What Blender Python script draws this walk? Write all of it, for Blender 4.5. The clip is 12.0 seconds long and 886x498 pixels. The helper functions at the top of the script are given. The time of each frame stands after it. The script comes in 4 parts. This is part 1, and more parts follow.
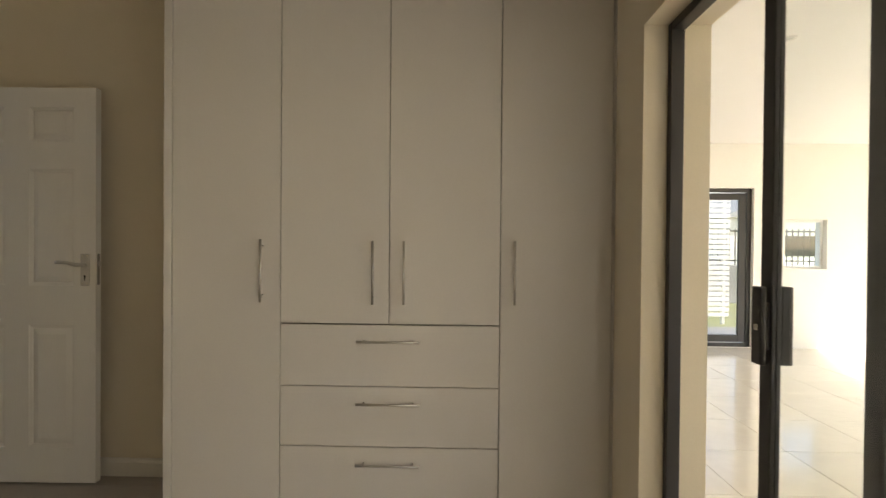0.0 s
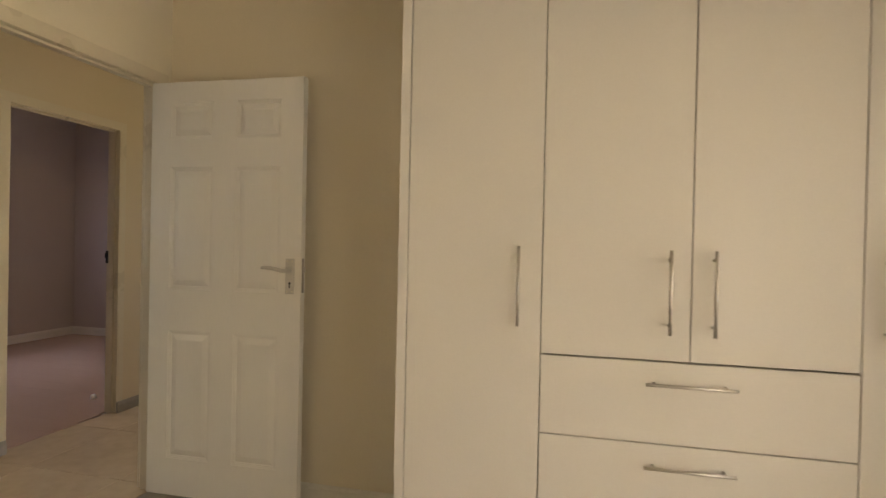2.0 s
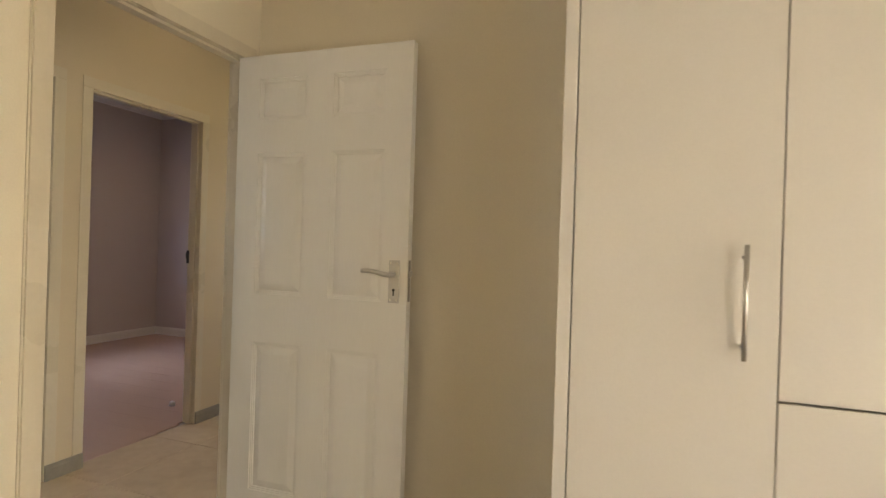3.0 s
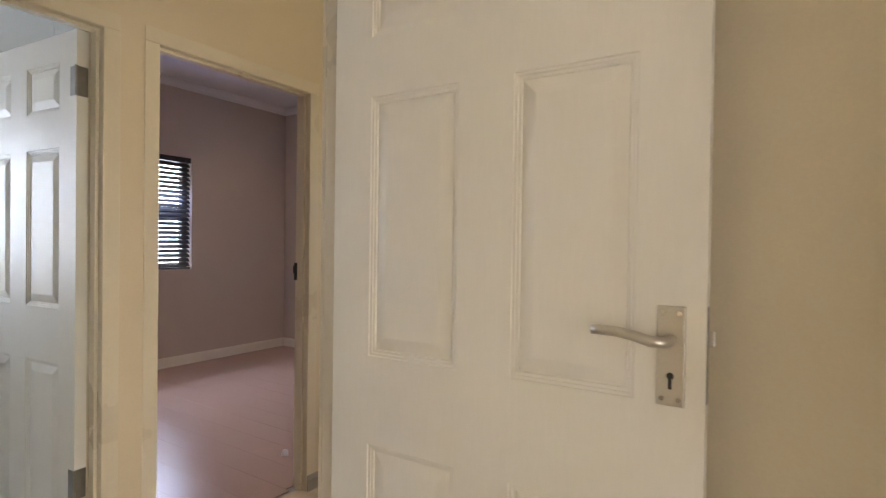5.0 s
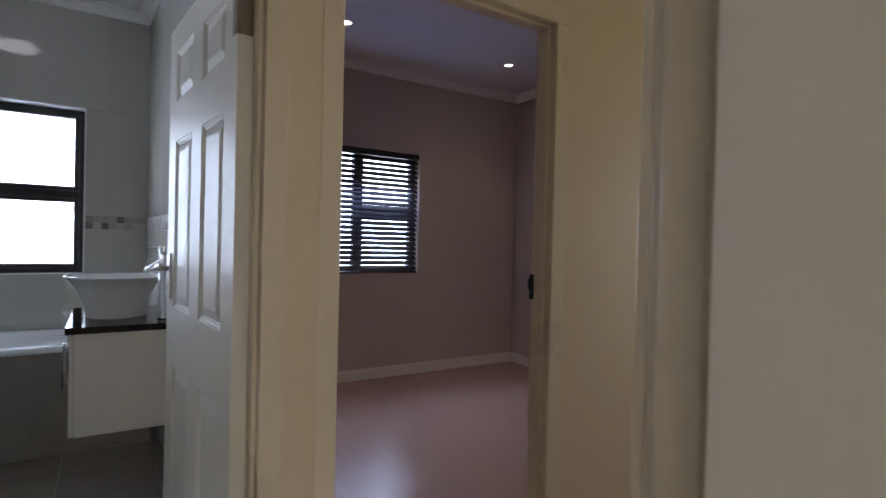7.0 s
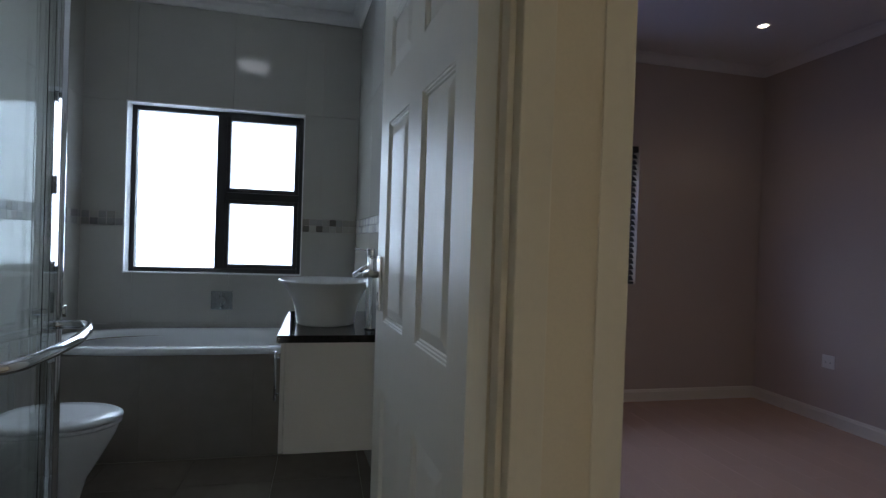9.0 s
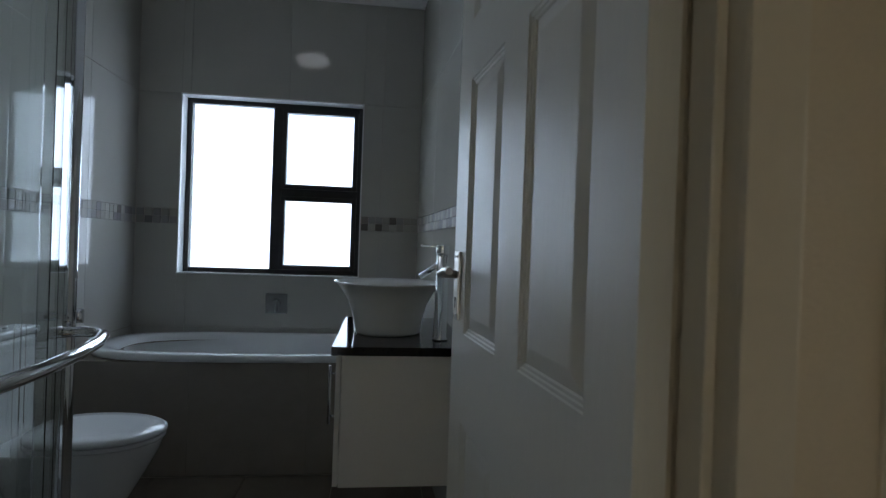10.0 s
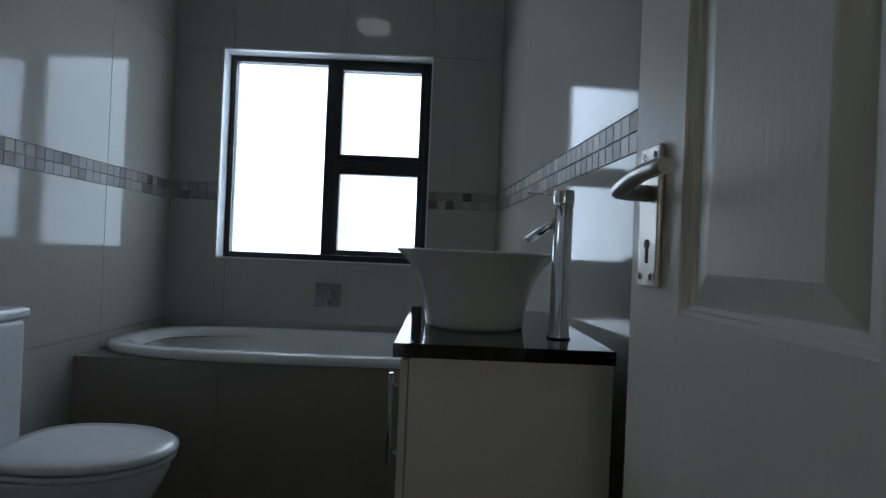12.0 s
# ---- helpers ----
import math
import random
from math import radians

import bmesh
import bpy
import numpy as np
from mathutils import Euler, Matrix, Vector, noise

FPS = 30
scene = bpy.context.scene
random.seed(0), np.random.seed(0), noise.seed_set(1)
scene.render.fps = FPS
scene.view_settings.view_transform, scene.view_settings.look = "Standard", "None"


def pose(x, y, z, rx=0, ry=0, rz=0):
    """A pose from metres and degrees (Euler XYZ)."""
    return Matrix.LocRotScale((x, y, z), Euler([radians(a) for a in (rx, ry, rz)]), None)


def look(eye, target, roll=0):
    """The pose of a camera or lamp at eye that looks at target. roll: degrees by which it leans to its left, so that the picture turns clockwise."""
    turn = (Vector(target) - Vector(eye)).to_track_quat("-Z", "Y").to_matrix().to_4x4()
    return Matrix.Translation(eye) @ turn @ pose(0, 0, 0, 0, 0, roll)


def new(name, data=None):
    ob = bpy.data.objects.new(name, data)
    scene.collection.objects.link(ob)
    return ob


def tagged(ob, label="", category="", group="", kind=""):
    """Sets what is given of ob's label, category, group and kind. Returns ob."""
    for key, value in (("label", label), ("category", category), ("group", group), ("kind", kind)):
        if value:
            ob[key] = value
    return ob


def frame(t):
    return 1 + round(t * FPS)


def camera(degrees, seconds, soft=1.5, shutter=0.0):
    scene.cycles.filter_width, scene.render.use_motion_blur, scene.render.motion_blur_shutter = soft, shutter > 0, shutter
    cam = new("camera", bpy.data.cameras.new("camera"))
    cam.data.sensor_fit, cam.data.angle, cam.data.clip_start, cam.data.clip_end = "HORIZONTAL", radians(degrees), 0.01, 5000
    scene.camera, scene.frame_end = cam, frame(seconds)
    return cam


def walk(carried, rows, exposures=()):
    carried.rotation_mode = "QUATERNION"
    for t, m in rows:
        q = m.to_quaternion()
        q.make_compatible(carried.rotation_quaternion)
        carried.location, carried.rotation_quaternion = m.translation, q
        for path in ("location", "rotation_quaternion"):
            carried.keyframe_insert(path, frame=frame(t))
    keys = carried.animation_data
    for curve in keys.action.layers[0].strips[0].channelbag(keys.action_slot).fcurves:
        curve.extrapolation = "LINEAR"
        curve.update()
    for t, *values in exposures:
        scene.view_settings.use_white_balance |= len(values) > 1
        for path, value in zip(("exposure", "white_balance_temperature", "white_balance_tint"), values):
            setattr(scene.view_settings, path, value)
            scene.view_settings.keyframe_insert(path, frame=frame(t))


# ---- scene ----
cam = camera(79.9, 12.0, soft=1.35, shutter=0.25)
PATH = [
    (0, (0.496, -0.14, 1.257), (0.446, 1.859, 1.237), 0.5),
    (0.5, (0.338, -0.101, 1.248), (0.219, 1.896, 1.236), 0.6),
    (1, (0.175, -0.036, 1.261), (-0.026, 1.954, 1.237), 0.8),
    (1.5, (0.043, 0.114, 1.298), (-0.295, 2.085, 1.249), 0.3),
    (2, (-0.153, 0.282, 1.268), (-0.606, 2.23, 1.253), 1.2),
    (2.5, (-0.361, 0.486, 1.264), (-0.941, 2.4, 1.25), 1.2),
    (3, (-0.537, 0.663, 1.24), (-1.215, 2.544, 1.239), 1.8),
    (3.2, (-0.579, 0.776, 1.243), (-1.323, 2.631, 1.243), 1.7),
    (4.8, (-1.181, 1.507, 1.288), (-2.238, 3.205, 1.266), 0.8),
    (5, (-1.242, 1.585, 1.288), (-2.34, 3.257, 1.266), 0.8),
    (5.5, (-1.411, 1.775, 1.272), (-2.644, 3.349, 1.254), 0.8),
    (6, (-1.621, 1.942, 1.275), (-2.984, 3.405, 1.256), 0.9),
    (6.5, (-1.809, 2.076, 1.283), (-3.317, 3.39, 1.265), 1.3),
    (7, (-1.967, 2.174, 1.28), (-3.652, 3.25, 1.257), 1.4),
    (7.5, (-2.112, 2.197, 1.27), (-3.933, 3.022, 1.248), 1.8),
    (7.7, (-2.156, 2.185, 1.269), (-4.01, 2.934, 1.25), 1.7),
    (9.5, (-2.679, 2.203, 1.254), (-4.649, 2.548, 1.237), 2.0),
    (10, (-2.872, 2.182, 1.228), (-4.858, 2.42, 1.22), 2.0),
    (10.5, (-3.065, 2.131, 1.214), (-5.057, 2.309, 1.216), 2.4),
    (11, (-3.232, 2.117, 1.149), (-5.228, 2.241, 1.154), 2.4),
    (11.5, (-3.401, 2.117, 1.107), (-5.399, 2.191, 1.116), 2.5),
    (12, (-3.526, 2.125, 1.083), (-5.526, 2.138, 1.094), 2.4),
]
# seconds, stops, kelvin, tint
EXPOSURES = [
    (0, 1.95, 7200, 14), (1, 2.3, 8100, 16), (2, 2.75, 8100, 16), (3, 3.15, 7550, 15), (4.8, 3.5, 7000, 17),
    (6, 2.95, 6900, 20), (7, 2.45, 6450, 19), (7.7, 2.4, 5950, 15), (9.3, 1.55, 6250, 12), (11.2, 1.1, 6350, 9), (12, 1.1, 6350, 9),
]
walk(cam, [(t, look(eye, target, roll)) for t, eye, target, roll in PATH], EXPOSURES)

# ---- light ----
world = bpy.data.worlds.new("sky")
world.use_nodes = True
scene.world = world
wn = world.node_tree.nodes
sky = wn.new("ShaderNodeTexSky")
sky.sky_type, sky.sun_disc, sky.sun_elevation, sky.sun_rotation = "NISHITA", False, radians(42), radians(110)
wn["Background"].inputs["Strength"].default_value = 0.15
world.node_tree.links.new(sky.outputs["Color"], wn["Background"].inputs["Color"])

sun = new("sun", bpy.data.lights.new("sun", "SUN"))
sun.data.energy, sun.data.angle, sun.data.color = 5.0, radians(0.5), (1.0, 0.95, 0.86)
sun.matrix_world = look((20, -7, 18), (0, 0, 0))


def area_lamp(name, m, width, height, watts, color):
    lamp = new(name, bpy.data.lights.new(name, "AREA"))
    lamp.data.shape, lamp.data.size, lamp.data.size_y = "RECTANGLE", width, height
    lamp.data.energy, lamp.data.color = watts, color
    lamp.matrix_world = m
    return lamp


# daylight in the opening of the patio door
area_lamp("daylight_patio_door", look((1.36, -0.25, 1.1), (0.0, -0.1, 1.1)), 1.5, 1.9, 3.0, (1.0, 0.94, 0.85))


def spot_lamp(name, place, watts, color, spread=110):
    lamp = new(name, bpy.data.lights.new(name, "SPOT"))
    lamp.data.energy, lamp.data.color, lamp.data.spot_size, lamp.data.spot_blend = watts, color, radians(spread), 0.6
    lamp.data.shadow_soft_size = 0.04
    lamp.matrix_world = look(place, (place[0], place[1], 0.001 * place[1]))
    return lamp


WARM = (1.0, 0.78, 0.52)
DOWNLIGHTS = [(-5.70, 3.66), (-5.71, 5.22), (-4.30, 3.66), (-4.30, 5.22)]
for lx, ly in DOWNLIGHTS:
    spot_lamp("downlight_lamp", (lx, ly, 2.86), 0.75, WARM)
spot_lamp("hall_downlight_lamp", (-2.85, 3.1, 2.86), 0.15, WARM, 130)
# daylight in the opening of the second bedroom's window, behind the blind
area_lamp("daylight_bedroom_window", look((-6.545, 4.18, 1.56), (-4.0, 4.18, 0.9)), 1.05, 1.05, 2.6, (0.34, 0.48, 1.0))
# daylight added at the hall's unseen north end, through an assumed opening
area_lamp("daylight_hall_north", look((-2.84, 6.10, 1.5), (-2.84, 3.0, 1.2)), 0.8, 1.4, 1.15, (0.95, 0.97, 1.0))


# ---- materials ----
def material(name, color, rough=0.5, metal=0.0, var=0.06, fine=60.0, coarse=2.5, bump=0.05, stretch=(1, 1, 1), per_object=0.0, spec=0.5, depth=0.002, coat=0.0, rvar=0.15):
    m = bpy.data.materials.new(name)
    m.use_nodes = True
    nodes, links = m.node_tree.nodes, m.node_tree.links
    b = nodes["Principled BSDF"]
    b.inputs["Metallic"].default_value = metal
    b.inputs["Specular IOR Level"].default_value = spec
    b.inputs["Coat Weight"].default_value = coat
    b.inputs["Coat Roughness"].default_value = 0.08
    co, mp = nodes.new("ShaderNodeTexCoord"), nodes.new("ShaderNodeMapping")
    mp.inputs["Scale"].default_value = stretch
    links.new(co.outputs["Object"], mp.inputs["Vector"])
    mp.inputs["Location"].default_value = (3.71, 1.37, 0.43)
    if per_object:
        own, far = nodes.new("ShaderNodeObjectInfo"), nodes.new("ShaderNodeMath")
        far.operation = "MULTIPLY_ADD"
        far.inputs[1].default_value, far.inputs[2].default_value = 17.3, 0.37
        links.new(own.outputs["Random"], far.inputs[0])
        links.new(far.outputs[0], mp.inputs["Location"])
    tex = []
    for scale in (fine, coarse):
        n = nodes.new("ShaderNodeTexNoise")
        n.inputs["Scale"].default_value, n.inputs["Detail"].default_value = scale, 4
        links.new(mp.outputs["Vector"], n.inputs["Vector"])
        tex.append(n)
    add = nodes.new("ShaderNodeMath")
    add.operation = "ADD"
    links.new(tex[0].outputs["Fac"], add.inputs[0])
    links.new(tex[1].outputs["Fac"], add.inputs[1])
    rng = nodes.new("ShaderNodeMapRange")
    rng.inputs["From Min"].default_value, rng.inputs["From Max"].default_value = 0.6, 1.4
    rng.inputs["To Min"].default_value, rng.inputs["To Max"].default_value = 1 - var, 1 + var
    links.new(add.outputs[0], rng.inputs["Value"])
    value = rng.outputs["Result"]
    if per_object:
        info, r2, mul = nodes.new("ShaderNodeObjectInfo"), nodes.new("ShaderNodeMapRange"), nodes.new("ShaderNodeMath")
        r2.inputs["To Min"].default_value, r2.inputs["To Max"].default_value = 1 - per_object, 1 + per_object
        links.new(info.outputs["Random"], r2.inputs["Value"])
        mul.operation = "MULTIPLY"
        links.new(value, mul.inputs[0])
        links.new(r2.outputs["Result"], mul.inputs[1])
        value = mul.outputs[0]
    hsv = nodes.new("ShaderNodeHueSaturation")
    hsv.inputs["Color"].default_value = (*color, 1)
    links.new(value, hsv.inputs["Value"])
    links.new(hsv.outputs["Color"], b.inputs["Base Color"])
    rr = nodes.new("ShaderNodeMapRange")
    rr.inputs["From Min"].default_value, rr.inputs["From Max"].default_value = 0.3, 0.7
    rr.inputs["To Min"].default_value, rr.inputs["To Max"].default_value = rough * (1 - rvar), min(1, rough * (1 + rvar))
    links.new(tex[1].outputs["Fac"], rr.inputs["Value"])
    links.new(rr.outputs["Result"], b.inputs["Roughness"])
    if bump:
        bp = nodes.new("ShaderNodeBump")
        bp.inputs["Strength"].default_value, bp.inputs["Distance"].default_value = bump, depth
        links.new(tex[0].outputs["Fac"], bp.inputs["Height"])
        links.new(bp.outputs["Normal"], b.inputs["Normal"])
    return m


def glass(name, rough=0.0, color=(0.95, 0.98, 0.97)):
    m = bpy.data.materials.new(name)
    m.use_nodes = True
    b = m.node_tree.nodes["Principled BSDF"]
    b.inputs["Base Color"].default_value = (*color, 1)
    b.inputs["Transmission Weight"].default_value = 1
    b.inputs["Roughness"].default_value = rough
    b.inputs["IOR"].default_value = 1.45
    return m


def glow(name, color, strength):
    m = bpy.data.materials.new(name)
    m.use_nodes = True
    b = m.node_tree.nodes["Principled BSDF"]
    b.inputs["Base Color"].default_value = (*color, 1)
    b.inputs["Emission Color"].default_value = (*color, 1)
    b.inputs["Emission Strength"].default_value = strength
    return m


M_WALL = material("cream_wall_paint", (0.80, 0.71, 0.55), 0.6, var=0.04, fine=180, coarse=1.3, bump=0.15)
M_WALL2 = material("taupe_wall_paint", (0.55, 0.47, 0.42), 0.6, var=0.04, fine=180, coarse=1.3, bump=0.15)
M_HALL = material("hall_wall_paint", (0.70, 0.585, 0.42), 0.55, var=0.04, fine=180, coarse=1.3, bump=0.15)
M_CEIL = material("ceiling_paint", (0.80, 0.79, 0.78), 0.7, var=0.02, fine=120, bump=0.1)
M_PLASTER = material("white_plaster", (0.82, 0.80, 0.76), 0.7, var=0.04, fine=90, bump=0.2)
M_DOOR = material("white_moulded_door", (0.80, 0.765, 0.69), 0.40, var=0.02, fine=26, coarse=2, bump=0.38, stretch=(6, 6, 0.8), depth=0.0012)
M_FRAME = material("cream_gloss_frame", (0.71, 0.62, 0.475), 0.30, var=0.03, fine=70, bump=0.05)
M_BOARD = material("white_melamine", (0.79, 0.755, 0.705), 0.33, var=0.025, fine=140, coarse=1.7, bump=0.03)
# shade inside the door gaps is put into this carcass colour
M_CARCASS_SHADE = material("shadow_carcass", (0.45, 0.42, 0.37), 0.5, var=0.05)
M_STEEL = material("brushed_steel", (0.60, 0.57, 0.53), 0.36, 1.0, var=0.08, fine=200, bump=0.05, stretch=(1, 1, 6))
M_CHROME = material("chrome", (0.80, 0.82, 0.84), 0.06, 1.0, var=0.02, bump=0)
M_HINGE = material("hinge_steel", (0.33, 0.31, 0.28), 0.4, 1.0, var=0.1)
M_DARK = material("keyhole_black", (0.02, 0.02, 0.02), 0.6)
M_ALU = material("bronze_aluminium", (0.035, 0.032, 0.032), 0.38, 0.2, var=0.1, fine=150, bump=0.03)
M_BLIND = material("dark_wood_blind", (0.035, 0.03, 0.032), 0.45, var=0.2, fine=30, stretch=(1, 1, 1))
M_SKIRT = material("white_skirting", (0.78, 0.74, 0.66), 0.4, var=0.03)
M_TSKIRT = material("grey_tile_skirting", (0.30, 0.27, 0.23), 0.34, var=0.1, fine=40)
M_HTILE = material("beige_floor_tile", (0.58, 0.44, 0.29), 0.22, var=0.10, fine=14, coarse=3, bump=0.05, per_object=0.05)
M_GROUT = material("grout", (0.36, 0.31, 0.25), 0.85, var=0.1)
M_PLANK = material("laminate_plank", (0.50, 0.335, 0.255), 0.27, var=0.015, fine=30, coarse=2, bump=0, stretch=(0.5, 2.5, 2.5), per_object=0.02, rvar=0.0)
M_PLANK1 = material("grey_laminate_plank", (0.34, 0.29, 0.24), 0.35, var=0.08, fine=40, coarse=3, bump=0, stretch=(0.5, 2.5, 2.5), per_object=0.06)
M_WTILE = material("glazed_wall_tile", (0.46, 0.447, 0.405), 0.07, var=0.025, fine=9, coarse=1.5, bump=0.015, per_object=0.015)
M_WGROUT = material("pale_grout", (0.38, 0.37, 0.335), 0.8, var=0.05)
M_BTILE = material("brown_floor_tile", (0.17, 0.145, 0.115), 0.20, var=0.12, fine=12, coarse=2.5, bump=0.04, per_object=0.05)
M_PTILE = material("tub_panel_tile", (0.28, 0.25, 0.21), 0.22, var=0.08, fine=12, coarse=2.5, bump=0.03, per_object=0.008)
M_CERAMIC = material("white_ceramic", (0.82, 0.83, 0.83), 0.07, var=0.01, bump=0)
M_ACRYLIC = material("white_acrylic", (0.80, 0.82, 0.83), 0.12, var=0.01, bump=0)
M_GRANITE = material("black_granite", (0.012, 0.011, 0.012), 0.05, var=0.5, fine=240, coarse=90, bump=0)
M_SOCKET = material("white_plastic", (0.8, 0.79, 0.76), 0.35, var=0.01)
M_PATIO = material("polished_patio_tile", (0.76, 0.72, 0.65), 0.10, var=0.06, fine=10, coarse=2, bump=0.02, per_object=0.03)
M_GRASS = material("lawn", (0.16, 0.17, 0.06), 0.9, var=0.4, fine=25, coarse=0.6, bump=0.6)
M_PAVE = material("grey_paving", (0.20, 0.20, 0.20), 0.8, var=0.15, fine=30)
M_GREYWALL = material("grey_garden_wall", (0.30, 0.29, 0.28), 0.8, var=0.1, fine=30)
M_IRON = material("black_iron", (0.02, 0.02, 0.022), 0.5, 0.3)
M_ROOF = material("grey_roof", (0.35, 0.35, 0.36), 0.7, var=0.1)
M_GLASS = glass("clear_glass")
M_SHGLASS = glass("shower_glass", 0.0, (0.94, 0.97, 0.96))
M_FROST = glass("obscure_glass", 0.35)
# grey in this glass holds down the brightness of the garden behind it
M_DIMGLASS = glass("view_dimming_glass", 0.0, (0.45, 0.47, 0.48))
M_LED = glow("lit_downlight", (1.0, 0.88, 0.70), 3.5)
M_OPAL = material("opal_glass_shade", (0.85, 0.86, 0.86), 0.22, var=0.01)
M_SKYGLOW = glow("bright_hazy_sky", (0.70, 0.83, 1.0), 1.35)
M_LITOPAL = glow("lit_opal_shade", (0.95, 0.97, 1.0), 0.9)
# chrome again, with dark reflections of the room put into its colour
M_CHROME_REFL = material("chrome_dark_reflection", (0.45, 0.46, 0.48), 0.14, 1.0, var=0.05, bump=0)


# ---- building helpers ----
def box(bm, x0, x1, y0, y1, z0, z1, bevel=0.0, segs=2):
    vs = [bm.verts.new(p) for p in ((x0, y0, z0), (x1, y0, z0), (x1, y1, z0), (x0, y1, z0), (x0, y0, z1), (x1, y0, z1), (x1, y1, z1), (x0, y1, z1))]
    fs = [bm.faces.new([vs[i] for i in f]) for f in ((3, 2, 1, 0), (4, 5, 6, 7), (0, 1, 5, 4), (1, 2, 6, 5), (2, 3, 7, 6), (3, 0, 4, 7))]
    if bevel:
        es = list({e for f in fs for e in f.edges})
        bmesh.ops.bevel(bm, geom=es, offset=bevel, segments=segs, affect="EDGES", profile=0.5)
    return bm


def boxes(*items, bevel=0.0):
    bm = bmesh.new()
    for it in items:
        box(bm, *it, bevel=bevel)
    return bm


def tube(bm, points, radius, sides=12, closed=True):
    """A round bar along points."""
    pts = [Vector(p) for p in points]
    rings = []
    up = None
    for i, p in enumerate(pts):
        d = (pts[min(i + 1, len(pts) - 1)] - pts[max(i - 1, 0)]).normalized()
        if up is None:
            up = d.orthogonal().normalized()
        up = (up - d * up.dot(d)).normalized()
        side = d.cross(up)
        r = radius[i] if isinstance(radius, (list, tuple)) else radius
        rings.append([bm.verts.new(p + r * (math.cos(a) * up + math.sin(a) * side)) for a in [2 * math.pi * k / sides for k in range(sides)]])
    for a, b in zip(rings, rings[1:]):
        for k in range(sides):
            f = bm.faces.new((a[k], a[(k + 1) % sides], b[(k + 1) % sides], b[k]))
            f.smooth = True
    if closed:
        bm.faces.new(rings[0][::-1])
        bm.faces.new(rings[-1])
    return bm


def lathe(bm, profile, center=(0, 0, 0), sides=40, sx=1.0, sy=1.0):
    """Turns a profile of (radius, z) round z."""
    cx, cy, cz = center
    rings = []
    for r, z in profile:
        if r < 1e-5:
            rings.append([bm.verts.new((cx, cy, cz + z))])
        else:
            rings.append([bm.verts.new((cx + r * sx * math.cos(2 * math.pi * k / sides), cy + r * sy * math.sin(2 * math.pi * k / sides), cz + z)) for k in range(sides)])
    for a, b in zip(rings, rings[1:]):
        for k in range(sides):
            n = (k + 1) % sides
            vs = [a[0], b[k], b[n]] if len(a) == 1 else ([a[k], a[n], b[0]] if len(b) == 1 else [a[k], a[n], b[n], b[k]])
            if len(a) == 1 and len(b) == 1:
                continue
            bm.faces.new(vs).smooth = True
    bmesh.ops.recalc_face_normals(bm, faces=bm.faces)
    return bm


def mesh_of(name, bm, mat):
    me = bpy.data.meshes.new(name)
    bm.normal_update()
    bm.to_mesh(me)
    bm.free()
    me.materials.append(mat)
    return me


def part(name, bm, mat, parent, label=""):
    ob = new(name, mesh_of(name, bm, mat))
    ob.parent = parent
    return tagged(ob, label)


def solid(name, bm, mat, label, category, kind="structure", group=""):
    return tagged(new(name, mesh_of(name, bm, mat)), label, category, group, kind)


def thing(name, m, label, category, group="", kind=""):
    ob = new(name)
    ob.empty_display_size = 0.1
    ob.matrix_world = m
    return tagged(ob, label, category, group, kind)


def wall_x(x0, x1, y0, y1, z0, z1, holes):
    """A wall across x with openings (y0, y1, z0, z1), sorted by y."""
    items, y = [], y0
    for a, b, c, d in holes:
        items.append((x0, x1, y, a, z0, z1))
        if c > z0:
            items.append((x0, x1, a, b, z0, c))
        if d < z1:
            items.append((x0, x1, a, b, d, z1))
        y = b
    items.append((x0, x1, y, y1, z0, z1))
    return boxes(*items)


def wall_y(y0, y1, x0, x1, z0, z1, holes):
    items, x = [], x0
    for a, b, c, d in holes:
        items.append((x, a, y0, y1, z0, z1))
        if c > z0:
            items.append((a, b, y0, y1, z0, c))
        if d < z1:
            items.append((a, b, y0, y1, d, z1))
        x = b
    items.append((x, x1, y0, y1, z0, z1))
    return boxes(*items)


# ---- plan ----
H = 2.90                     # ceilings
BED_W, BED_E, BED_N, BED_S = -2.17, 1.14, 2.645, -2.60
HALL_W, HALL_E = -3.306, -2.245
IN_W = -3.40                 # inner face of the rooms across the hall
OUT_W = -6.45                # inner face of the outer wall
BATH_S, BATH_N = 0.632, 2.43
B2_S, B2_N = 2.67, 5.96
SKEW = 0.0645                # the bathroom's north wall runs slightly out of square
NORTH_Y = BATH_N + SKEW * (IN_W - OUT_W)
D1, D2, D3 = (1.735, 2.553), (2.702, 3.472), (1.69, 2.499)   # bedroom, second bedroom and bathroom doorways
DOOR_H = 2.045
LIN = 0.03                   # door lining


def hole(d):
    return (d[0] - LIN, d[1] + LIN, 0.0, DOOR_H + LIN)


# walls of the first bedroom
solid("wall_bedroom_west", wall_x(HALL_E, BED_W, BED_S - 0.15, 6.2, 0, H, [hole(D1)]), M_WALL, "cream painted plaster wall with the bedroom doorway", "wall")
solid("wall_bedroom_north", boxes((BED_W, 1.37, BED_N, BED_N + 0.15, 0, H)), M_WALL, "cream painted bedroom wall behind the wardrobe", "wall")
solid("wall_bedroom_south", boxes((BED_W, 1.37, BED_S - 0.15, BED_S, 0, H)), M_WALL, "plain cream painted bedroom wall", "wall")
PD = (-1.15, 1.715, 0.0, 2.02)
solid("wall_bedroom_east", wall_x(BED_E, 1.37, BED_S, BED_N, 0, H, [PD]), M_WALL, "thick cream wall with a deep reveal round the patio door", "wall")
solid("ceiling_bedroom", boxes((HALL_E, 1.37, BED_S - 0.15, BED_N + 0.15, H, H + 0.1)), M_CEIL, "white painted bedroom ceiling", "ceiling")

